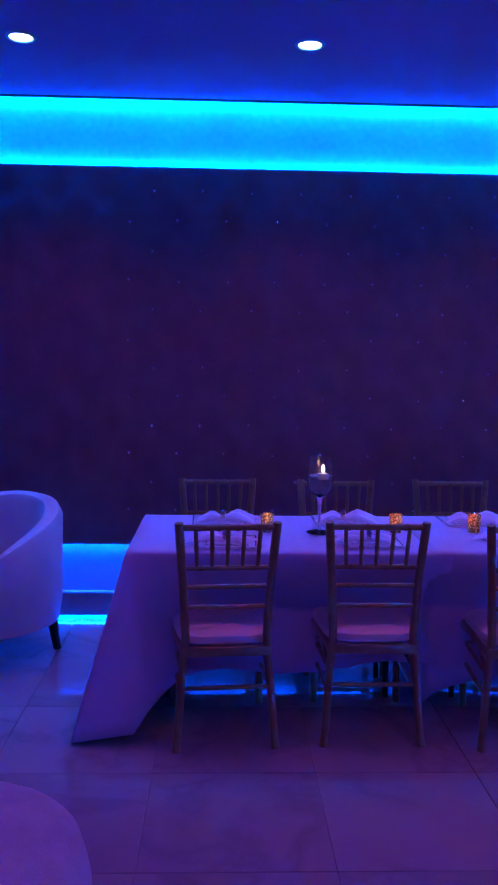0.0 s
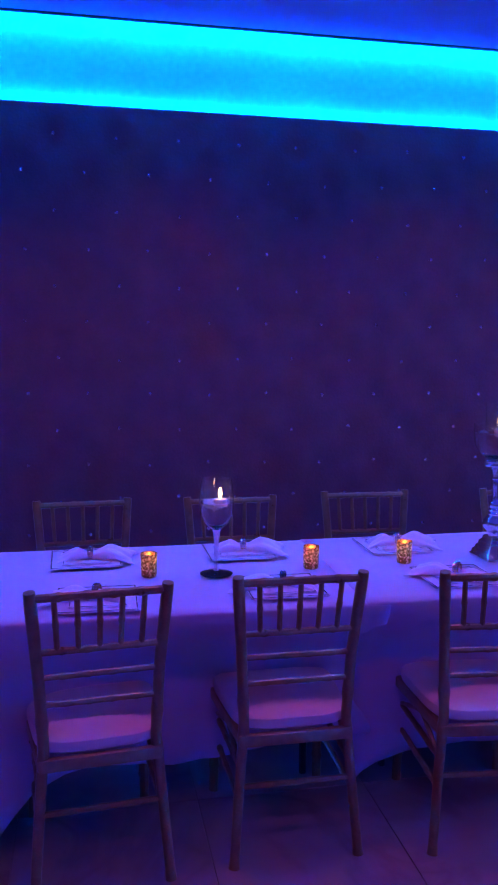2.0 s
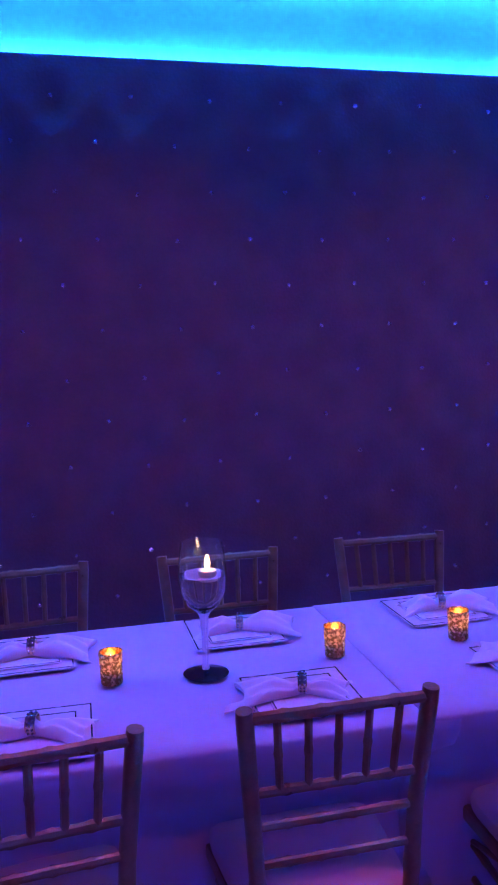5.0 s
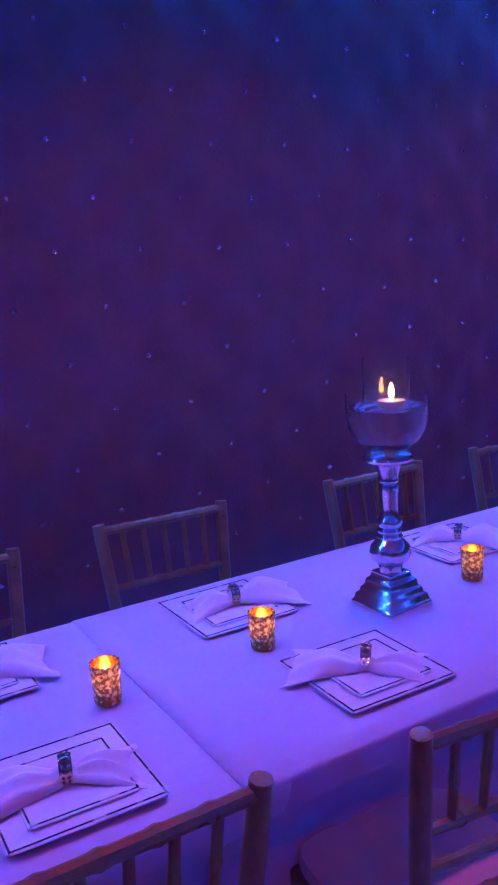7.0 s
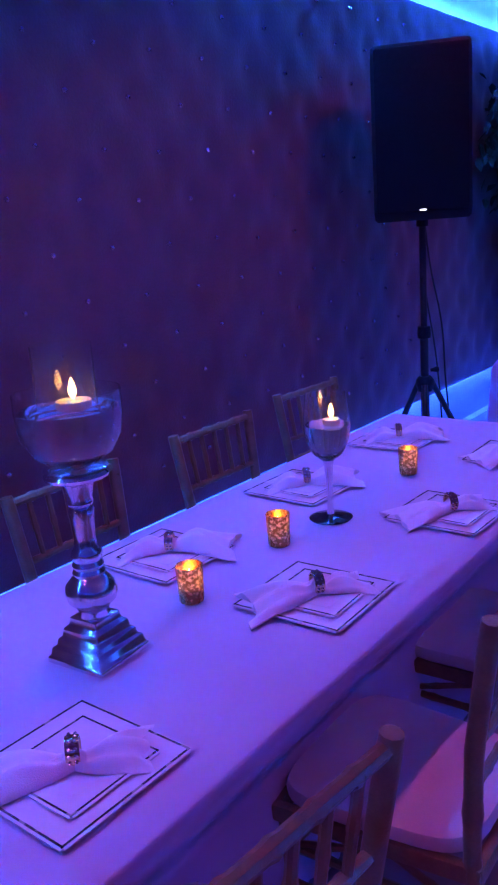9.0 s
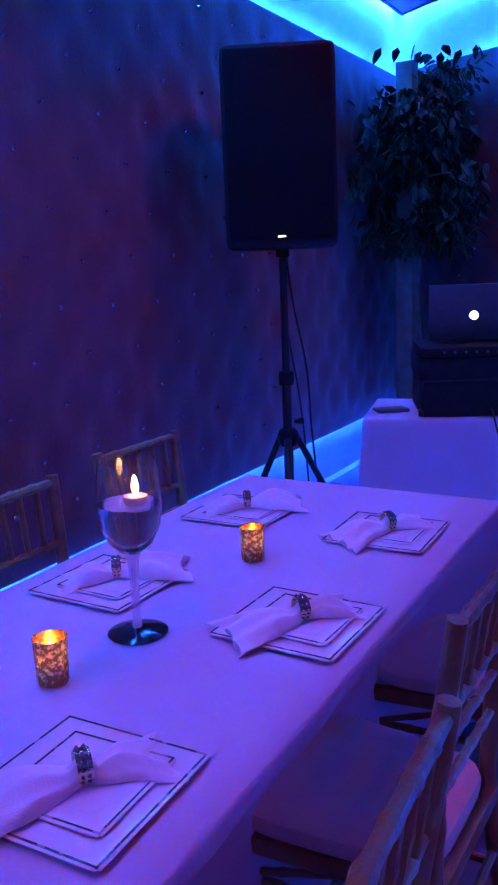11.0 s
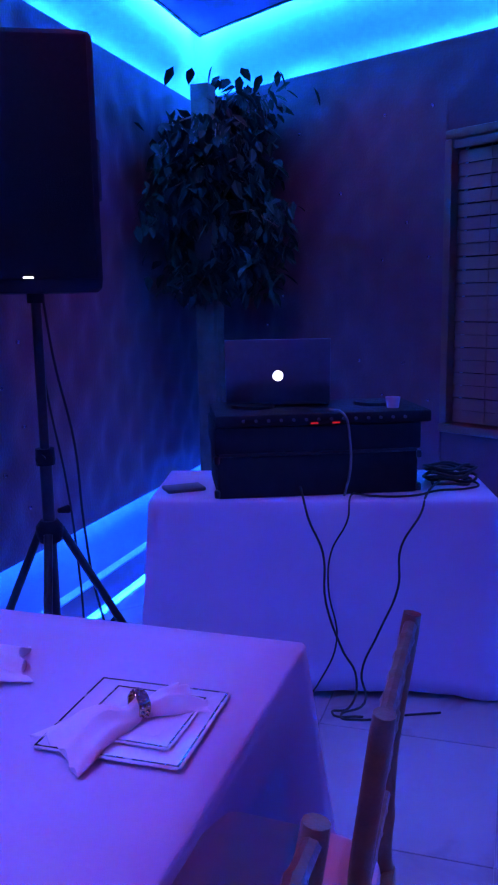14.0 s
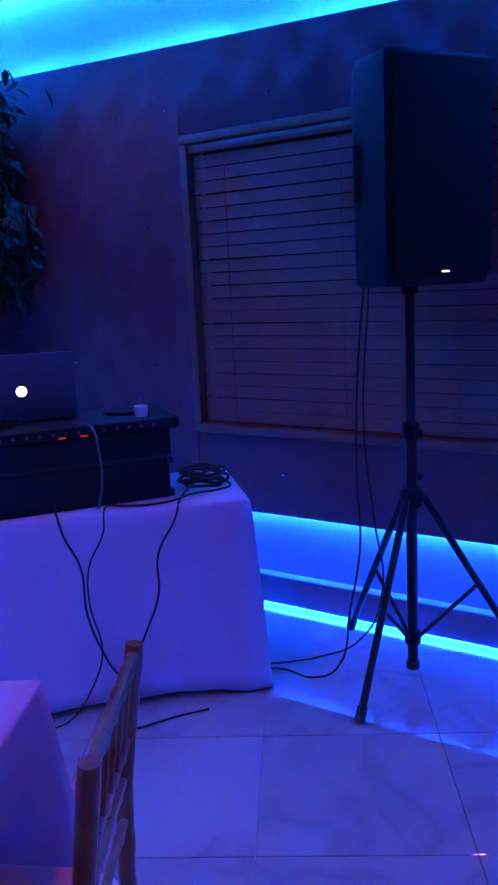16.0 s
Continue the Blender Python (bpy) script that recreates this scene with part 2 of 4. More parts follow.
def bamboo(a, b, r, knots=3):
    """A turned rod with knuckles, from a to b."""
    a, b = Vector(a), Vector(b)
    n = knots * 6
    pts, rs = [], []
    for i in range(n + 1):
        t = i / n
        k = (t * knots) % 1.0
        pts.append(a.lerp(b, t))
        rs.append(r * (1.0 + (0.22 if min(k, 1 - k) < 0.05 and 0.02 < t < 0.98 else 0.0)))
    return tube(pts, rs, 8)


def cable(name, points, r, mat, label):
    c = bpy.data.curves.new(name, "CURVE")
    c.dimensions, c.bevel_depth, c.bevel_resolution, c.resolution_u = "3D", r, 2, 6
    s = c.splines.new("BEZIER")
    s.bezier_points.add(len(points) - 1)
    for p, q in zip(s.bezier_points, points):
        p.co = q
        p.handle_left_type = p.handle_right_type = "AUTO"
    c.materials.append(mat)
    return tagged(new(name, c), label, "cable")


# ---------------------------------------------------------------- the room
Y_N, Z_LOW, Z_TOP, Z_CEIL = 5.26, 0.475, 2.638, 3.0
P_R, D_R = Vector((6.75, 3.42)), Vector((0.5118, 0.8591)).normalized()
N_R = Vector((-D_R.y, D_R.x))           # into the room
CORNER = (7.846, 5.26)
M_R = Matrix.Translation((P_R.x, P_R.y, 0)) @ Matrix(((D_R.x, -N_R.x, 0, 0), (D_R.y, -N_R.y, 0, 0), (0, 0, 1, 0), (0, 0, 0, 1)))
R_ALONG0, R_ALONG1 = -6.95, 2.142       # along the slanting wall; local y points out of the room
X_W, Y_S = -2.6, -2.55


def inside(x, y, gap=0.0):
    q = Vector((x, y)) - P_R
    return X_W - gap < x and Y_S - gap < y < Y_N + gap and q.dot(N_R) > -gap


def strip(name, a, b, m, parent, mat=None):
    c = [(i + j) / 2 for i, j in zip(a, b)]
    part(name, boxm(c, [abs(j - i) for i, j in zip(a, b)], 0, m), mat or M_LED, parent, "glowing blue LED strip", smooth=False)


BX, BZ = 0.281, 0.333
STUD_X0, STUD_Z0 = 1.274, 2.002


def tuft_depth(x, z):
    """Depth of the padding: dimples at the buttons, soft uneven swelling between them."""
    u, v = (x - STUD_X0) / BX, (z - STUD_Z0) / BZ
    best = 9.0
    for du in (0.0, 0.5):
        a, b = (u - du) - round(u - du), (v - du) - round(v - du)
        best = min(best, (a * BX) ** 2 + (b * BZ * 0.75) ** 2)
    swell = noise.noise(Vector((x * 7.5, z * 3.6, 0.7))) + 0.5 * noise.noise(Vector((x * 17, z * 8, 4.1)))
    return 0.019 * (1 - math.exp(-best / 0.0042)) + 0.0050 * swell


def tufted_panel(name, x0, x1, z0, z1, parent, m, hole=None, top=None, back=0.03):
    """Padded wall covering in the local plane y = 0, bulging to -y."""
    bm = bmesh.new()
    step = 0.035
    xs = [x0 + (x1 - x0) * i / round((x1 - x0) / step) for i in range(round((x1 - x0) / step) + 1)]
    zs = [z0 + (z1 - z0) * i / round((z1 - z0) / step) for i in range(round((z1 - z0) / step) + 1)]
    top = top or (lambda x: z1)
    grid = []
    for x in xs:
        grid.append([])
        for z in zs:
            zz = z0 + (z - z0) * (top(x) - z0) / (z1 - z0)
            edge = min(1, (z - z0) / 0.12, (z1 - z) / 0.25)
            grid[-1].append(bm.verts.new((x, -tuft_depth(x, zz) * edge, zz)))
    for i in range(len(xs) - 1):
        for j in range(len(zs) - 1):
            bm.faces.new([grid[i][j], grid[i + 1][j], grid[i + 1][j + 1], grid[i][j + 1]])
    # returns at the lower and upper edges
    for j in (0, len(zs) - 1):
        rear = [bm.verts.new((v.co.x, back, v.co.z)) for v in (g[j] for g in grid)]
        for i in range(len(xs) - 1):
            bm.faces.new([grid[i][j], grid[i + 1][j], rear[i + 1], rear[i]])
    for col in (grid[0], grid[-1]):
        rear = [bm.verts.new((v.co.x, back, v.co.z)) for v in col]
        for j in range(len(zs) - 1):
            bm.faces.new([col[j], col[j + 1], rear[j + 1], rear[j]])
    return part(name, bm, M_TUFT, parent, m=m)


def stud_mesh():
    bm = bmesh.new()
    bmesh.ops.create_icosphere(bm, subdivisions=1, radius=0.0105)
    me = bpy.data.meshes.new("stud")
    bm.to_mesh(me)
    bm.free()
    me.materials.append(M_STUD)
    return me


STUD = stud_mesh()


def studs(parent, m, x0, x1, z0, z1, keep=None):
    rows = int((z1 - STUD_Z0) / (BZ / 2)) + 1
    for j in range(int((z0 - STUD_Z0) / (BZ / 2)) - 1, rows + 1):
        for i in range(-60, 60):
            x, z = STUD_X0 + BX * (i + 0.5 * (j % 2)), STUD_Z0 + BZ / 2 * j
            if not (x0 < x < x1 and z0 < z < z1) or (keep and not keep(x, z)):
                continue
            x, z = x + random.uniform(-0.008, 0.008), z + random.uniform(-0.008, 0.008)
            ob = new("stud", STUD)
            ob.parent = parent
            ob.matrix_basis = m @ pose(x, -0.008, z, random.uniform(0, 360), random.uniform(0, 360), random.uniform(0, 360))


def lit_wall(name, m, x0, x1, label, top=None):
    """A wall with a floating padded panel, blue strips above and below it, and a raised baseboard. Local y = 0 is the panel's face."""
    # The wall body and the cap carry the painted cyan glow.
    w = tagged(link_mesh(name, boxm(((x0 + x1) / 2, 0.15, 1.6), (x1 - x0, 0.2, 3.2), 0, m), M_GLOW_PAINT, False), label, "wall", kind="structure")
    part("baseboard", boxm(((x0 + x1) / 2, 0.0255, 0.097), (x1 - x0, 0.045, 0.135), 0.004, m), M_BASE, w, "grey baseboard raised off the floor")
    part("baseboard_cap", boxm(((x0 + x1) / 2, 0.022, 0.169), (x1 - x0, 0.052, 0.008), 0.002, m), M_GLOW_PAINT, w, "pale moulding on the baseboard, cyan glow in its colour")
    strip("led_strip", (x0, 0.028, 0.492), (x1, 0.046, 0.500), m, w)
    strip("led_strip", (x0, 0.030, 0.022), (x1, 0.046, 0.028), m, w)
    part("panel_batten", boxm(((x0 + x1) / 2, 0.0125, 0.5), (x1 - x0, 0.02, 0.05), 0.002, m), M_TRIM, w, smooth=False)
    return w


M_N = Matrix.Translation((0, Y_N, 0))
wall_n = lit_wall("wall_north", M_N, X_W, CORNER[0] + 0.16, "dark tufted wall over a glowing blue recess")
tufted_panel("tufted_panel", X_W, CORNER[0] + 0.01, Z_LOW - 0.013, Z_TOP, wall_n, M_N)
strip("led_strip", (X_W, 0.026, Z_TOP - 0.03), (CORNER[0], 0.044, Z_TOP - 0.024), M_N, wall_n, M_COVE)
strip("led_strip", (X_W, 0.0, Z_CEIL + 0.075), (CORNER[0], 0.02, Z_CEIL + 0.081), M_N, wall_n, M_COVE)

WIN_A0, WIN_A1, WIN_Z0, WIN_Z1 = -1.75, 0.349, 0.853, 2.212


def r_top(x):
    return 2.662 - 0.034 * (R_ALONG1 - x)


# the slanting wall, built round its window
def slanted_wall():
    bm = bmesh.new()
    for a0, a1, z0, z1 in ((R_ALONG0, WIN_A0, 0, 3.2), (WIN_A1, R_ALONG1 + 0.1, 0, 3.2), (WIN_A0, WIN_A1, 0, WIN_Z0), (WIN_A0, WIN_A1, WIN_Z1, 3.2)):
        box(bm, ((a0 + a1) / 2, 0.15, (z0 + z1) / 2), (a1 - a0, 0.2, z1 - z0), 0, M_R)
    # Same cyan glow colour as behind the north panel.
    w = tagged(link_mesh("wall_east", bm, M_GLOW_PAINT, False), "dark tufted slanting wall over a glowing blue recess", "wall", kind="structure")
    x0, x1 = R_ALONG0, R_ALONG1
    part("baseboard", boxm(((x0 + x1) / 2, 0.0255, 0.097), (x1 - x0, 0.045, 0.135), 0.004, M_R), M_BASE, w, "grey baseboard raised off the floor")
    part("baseboard_cap", boxm(((x0 + x1) / 2, 0.022, 0.169), (x1 - x0, 0.052, 0.008), 0.002, M_R), M_GLOW_PAINT, w, "pale moulding on the baseboard, cyan glow in its colour")
    strip("led_strip", (x0, 0.028, 0.492), (x1, 0.046, 0.500), M_R, w)
    strip("led_strip", (x0, 0.030, 0.022), (x1, 0.046, 0.028), M_R, w)
    part("panel_batten", boxm(((x0 + x1) / 2, 0.0125, 0.5), (x1 - x0, 0.02, 0.05), 0.002, M_R), M_TRIM, w, smooth=False)
    tufted_panel("tufted_panel", WIN_A1, R_ALONG1 - 0.01, Z_LOW, 2.66, w, M_R, top=r_top)
    tufted_panel("tufted_panel", R_ALONG0, WIN_A0, Z_LOW, 2.5, w, M_R, top=r_top)
    tufted_panel("tufted_panel", WIN_A0 - 0.02, WIN_A1 + 0.02, Z_LOW, WIN_Z0, w, M_R)
    tufted_panel("tufted_panel", WIN_A0 - 0.02, WIN_A1 + 0.02, WIN_Z1, 2.6, w, M_R, top=r_top)
    for a in range(9):
        s0, s1 = x0 + (x1 - x0) * a / 9, x0 + (x1 - x0) * (a + 1) / 9
        z = r_top((s0 + s1) / 2) - 0.05
        strip("led_strip", (s0, 0.026, z), (s1, 0.044, z + 0.006), M_R, w, M_COVE)
    strip("led_strip", (x0, 0.0, Z_CEIL + 0.075), (x1, 0.02, Z_CEIL + 0.081), M_R, w, M_COVE)
    return w


wall_r = slanted_wall()


def plain_wall(name, c, s, label):
    w = tagged(link_mesh(name, boxm(c, s), M_TUFT, False), label, "wall", kind="structure")
    return w


wall_w = plain_wall("wall_west", (X_W - 0.1, (Y_S + Y_N) / 2, 1.6), (0.2, Y_N - Y_S + 0.5, 3.2), "plain dark covered wall closing the room")
wall_s = plain_wall("wall_south", ((X_W + 3.2) / 2, Y_S - 0.1, 1.6), (3.4 - X_W, 0.2, 3.2), "plain dark covered wall closing the room")


def fill_ledge(wall, m, x0, x1):
    """An added, unseen ledge near the ceiling; its blue strip fills from behind."""
    part("fill_ledge", boxm(((x0 + x1) / 2, -0.055, 2.70), (x1 - x0, 0.11, 0.03), 0.004, m), M_TRIM, wall, smooth=False)
    strip("led_strip", (x0, -0.07, 2.719), (x1, -0.05, 2.725), m, wall)


# Blue fill for the table's near side; no strips known on these walls.
fill_ledge(wall_w, pose(X_W, 0, 0, 0, 0, 90), Y_S, Y_N - 0.05)
fill_ledge(wall_s, pose(0, Y_S, 0, 0, 0, 180), -3.0, -X_W - 0.12)


def build_ceiling():
    """The dropped ceiling, short of the lit walls, under a slab."""
    bm = bmesh.new()
    gap = 0.045
    q = P_R + N_R * gap
    at = lambda y: q.x + (y - q.y) * D_R.x / D_R.y
    yn = Y_N - gap
    low = [(X_W, Y_S), (at(Y_S), Y_S), (at(yn), yn), (X_W, yn)]
    a = [bm.verts.new((x, y, Z_CEIL)) for x, y in low]
    b = [bm.verts.new((x, y, Z_CEIL + 0.05)) for x, y in low]
    bm.faces.new(a), bm.faces.new(list(reversed(b)))
    for i in range(4):
        j = (i + 1) % 4
        bm.faces.new([a[i], a[j], b[j], b[i]])
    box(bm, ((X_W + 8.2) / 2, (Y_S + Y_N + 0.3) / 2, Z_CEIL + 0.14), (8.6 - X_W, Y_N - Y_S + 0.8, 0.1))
    c = tagged(link_mesh("ceiling", bm, M_CEIL, False), "smooth painted ceiling, blue light wash put into its colour", "ceiling", kind="structure")
    t = bmesh.new()
    box(t, ((X_W + at(yn)) / 2, yn - 0.008, Z_CEIL - 0.003), (at(yn) - X_W, 0.016, 0.012), 0.002)
    tagged(link_mesh("trim", t, M_TRIM, False), "thin dark trim at the ceiling's edge", "trim", kind="structure")
    t = boxm(((R_ALONG0 + R_ALONG1) / 2 - 0.02, -gap - 0.008, Z_CEIL - 0.003), (R_ALONG1 - R_ALONG0 - 0.14, 0.016, 0.012), 0.002, M_R)
    tagged(link_mesh("trim", t, M_TRIM, False), "thin dark trim at the ceiling's edge", "trim", kind="structure")


build_ceiling()


# window with a wooden blind
def build_window():
    w = thing("window_1", M_R, "wooden-framed window with closed brown slatted blind", "window")
    w["kind"] = "structure"
    a0, a1, z0, z1, f = WIN_A0, WIN_A1, WIN_Z0, WIN_Z1, 0.04
    for nm, c, s in (("window_frame", ((a0 + a1) / 2, 0.03, z1 - f / 2), (a1 - a0, 0.11, f)), ("window_sill", ((a0 + a1) / 2, 0.025, z0 + f / 2), (a1 - a0, 0.12, f)),
                     ("window_frame", (a0 + f / 2, 0.03, (z0 + z1) / 2), (f, 0.11, z1 - z0 - 2 * f)), ("window_frame", (a1 - f / 2, 0.03, (z0 + z1) / 2), (f, 0.11, z1 - z0 - 2 * f)),
                     ("window_frame", (-0.70, 0.075, (z0 + z1) / 2), (0.05, 0.05, z1 - z0 - 2 * f))):
        part(nm, boxm(c, s, 0.008), M_WOOD, w)
    part("pane", boxm(((a0 + a1) / 2, 0.17, (z0 + z1) / 2), (a1 - a0, 0.01, z1 - z0)), M_NIGHT, w, "dark night-time pane", smooth=False)
    part("head_rail", boxm(((a0 + a1) / 2, 0.012, z1 - f - 0.022), (a1 - a0 - 2 * f, 0.05, 0.04), 0.006), M_RAIL, w)
    slat = boxm((0, 0, 0), (a1 - a0 - 2 * f - 0.006, 0.004, 0.0565), 0.001, pose(0, 0, 0, -9), 1)
    first = part("slat", slat, M_SLAT, w, m=pose((a0 + a1) / 2, 0.024, z0 + f + 0.035))
    n = 21
    pitch = (z1 - f - 0.075 - (z0 + f + 0.035)) / (n - 1)
    for i in range(1, n):
        s = new("slat", first.data)
        s.parent = w
        s.matrix_basis = pose((a0 + a1) / 2, 0.024, z0 + f + 0.035 + pitch * i, random.uniform(-0.8, 0.8), random.uniform(-0.08, 0.08))
    for a in (a1 - 0.22, -0.45, -0.95, a0 + 0.22):
        part("ladder_cord", boxm((a, 0.012, (z0 + z1) / 2), (0.004, 0.003, z1 - z0 - 2.4 * f)), M_SLAT, w, smooth=False)


build_window()


def downlight(x, y, dim=1.0):
    d = thing("ceiling_downlight", pose(x, y, Z_CEIL), "round white recessed ceiling downlight, switched on", "ceiling light", "row of downlights")
    part("trim_ring", lathe([(0.052, -0.001), (0.056, -0.008), (0.066, -0.008), (0.070, -0.001)], 32), M_GLOW_PAINT, d)
    part("lens", lathe([(0, -0.003), (0.052, -0.003), (0.052, -0.001), (0, -0.001)], 32), M_LAMP, d, "glowing pinkish-white lens")
    la = bpy.data.lights.new("downlight_beam", "SPOT")
    la.color, la.energy, la.spot_size, la.spot_blend, la.shadow_soft_size = SPOT_COLOUR, SPOT_WATTS * dim, radians(112), 0.7, 0.035
    o = new("downlight_beam", la)
    o.parent = d
    o.matrix_basis = pose(0, 0, -0.015)


for i in range(6):
    downlight(0.04 + 1.32 * i, 4.38, 1.0 if i < 5 else 0.35)
# Unseen rows, added to brighten the seats, floor and table front.
for i in range(4):
    downlight(0.04 + 1.32 * i, 2.1, 0.6)
for i in range(3):
    downlight(0.04 + 1.32 * i, -0.4, 0.8)

# ---------------------------------------------------------------- tables and cloths
def table_cloth(name, m, lx, ly, zt, sides, label, hem, seed=0, corner_drop=0.0, flare=0.05, tuck=0.0):
    """A cloth over a table lx by ly centred on m. sides: which of w, e, s, n hang down. hem(side, t): height of the hem there."""
    bm = bmesh.new()
    hx, hy = lx / 2, ly / 2
    nx, ny, K = max(8, round(lx / 0.05)), max(8, round(ly / 0.05)), 14
    def p(x, y):
        return Vector((x, y, zt + 0.0012 * noise.noise(Vector((x * 4 + seed, y * 4, 0)))))
    top = [[bm.verts.new(p(-hx + lx * i / nx, -hy + ly * j / ny)) for j in range(ny + 1)] for i in range(nx + 1)]
    for i in range(nx):
        for j in range(ny):
            bm.faces.new([top[i][j], top[i + 1][j], top[i + 1][j + 1], top[i][j + 1]])
    # the edge walked round the table: s, e, n, w
    edge = [(top[i][0], "s", i / nx, Vector((0, -1, 0))) for i in range(nx + 1)]
    edge += [(top[nx][j], "e", j / ny, Vector((1, 0, 0))) for j in range(ny + 1)]
    edge += [(top[i][ny], "n", i / nx, Vector((0, 1, 0))) for i in range(nx, -1, -1)]
    edge += [(top[0][j], "w", j / ny, Vector((-1, 0, 0))) for j in range(ny, -1, -1)]
    cols = []
    run = 0.0
    for n, (v, side, t, out) in enumerate(edge):
        if side not in sides:
            cols.append(None)
            continue
        nxt, prv = edge[(n + 1) % len(edge)], edge[n - 1]
        o = out.copy()
        for other in (nxt, prv):
            if other[1] != side and other[1] in sides:
                o = (out + other[3]).normalized()
        run += (v.co - prv[0].co).length
        zh = hem(side, t)
        near = min(t, 1 - t) * (lx if side in "sn" else ly)
        bias = math.exp(-near / 0.14) if ((side in "sn" and ((t < 0.5 and "w" in sides) or (t >= 0.5 and "e" in sides))) or (side in "we" and ((t < 0.5 and "s" in sides) or (t >= 0.5 and "n" in sides)))) else 0.0
        zh -= corner_drop * bias
        zh = max(zh, 0.012)
        col = [v]
        for k in range(1, K + 1):
            q = max(0.016, (k - 1) / (K - 1))
            fold = 0.5 * noise.noise(Vector((run * 5.5, seed * 3.7, q * 0.6))) + 0.5 * noise.noise(Vector((run * 13, seed, q * 0.8)))
            rnd = 0.007
            off = rnd + flare * q * (0.8 + 1.4 * bias) + 0.045 * fold * q ** 0.8
            pos = v.co + o * off
            pos.z = zt - (zt - zh) * q
            if side in "sn":
                f = min(1.0, (zt - pos.z) / 0.30)
                pos -= out * tuck * (1 - min(1, 1.5 * bias)) * f * f * (3 - 2 * f)
            col.append(bm.verts.new(pos))
        cols.append(col)
    for n in range(len(cols)):
        a, b = cols[n], cols[(n + 1) % len(cols)]
        if a is None or b is None:
            continue
        for k in range(K):
            f = [a[k], b[k], b[k + 1], a[k + 1]]
            f = [w for i, w in enumerate(f) if w not in f[:i]]
            if len(f) > 2:
                bm.faces.new(f)
    bmesh.ops.remove_doubles(bm, verts=bm.verts, dist=1e-5)
    bmesh.ops.recalc_face_normals(bm, faces=bm.faces)
    me = bpy.data.meshes.new(name)
    bm.to_mesh(me)
    bm.free()
    me.materials.append(M_CLOTH)
    me.shade_smooth()
    ob = tagged(new(name, me), label, "tablecloth")
    ob.matrix_basis = m
    s = ob.modifiers.new("hem", "SOLIDIFY")
    s.thickness, s.offset = 0.0018, -1
    return ob


def folding_table(m, lx, ly, z, label):
    t = thing("folding_table", m, label, "table")
    part("tabletop", boxm((0, 0, z - 0.015), (lx, ly, 0.03), 0.006), M_PLATE, t)
    for sx in (-1, 1):
        for sy in (-1, 1):
            x, y = sx * (lx / 2 - 0.14), sy * max(0.12, ly / 2 - 0.30)
            part("leg", tube([(x, y, z - 0.03), (x, y, 0.0)], 0.014, 8), M_METAL, t)
    return t


TX0, TX1, TY0, TY1, TZ = 0.585, 4.592, 3.818, 4.675, 0.75
SEAM = 1.87
YC, LY = (TY0 + TY1) / 2, TY1 - TY0
folding_table(pose((TX0 + 1.9) / 2, YC, 0), 1.9 - TX0 - 0.03, LY - 0.03, TZ - 0.008, "long folding banquet table hidden under white cloth")
folding_table(pose((1.9 + TX1) / 2, YC, 0), TX1 - 1.9 - 0.03, LY - 0.03, TZ - 0.008, "long folding banquet table hidden under white cloth")
la = 1.95 - TX0
table_cloth("tablecloth", pose(TX0 + la / 2, YC, 0), la, LY, TZ - 0.0035, "swn", "white linen tablecloth draped to the floor at its corner", lambda s, t: (0.20 + 0.03 * math.sin(t * 9)) if s in "sn" else 0.14, 1, 0.22, 0.12, 0.25)
lb = TX1 - SEAM
table_cloth("tablecloth", pose(SEAM + lb / 2, YC, 0), lb, LY, TZ, "sen", "white linen tablecloth overlapping the next at a seam",
            lambda s, t: (0.12 - 0.09 * math.exp(-t * lb / 0.08) + 0.03 * math.sin(t * 7)) if s in "sn" else 0.08, 2, 0.08, 0.05, 0.20)

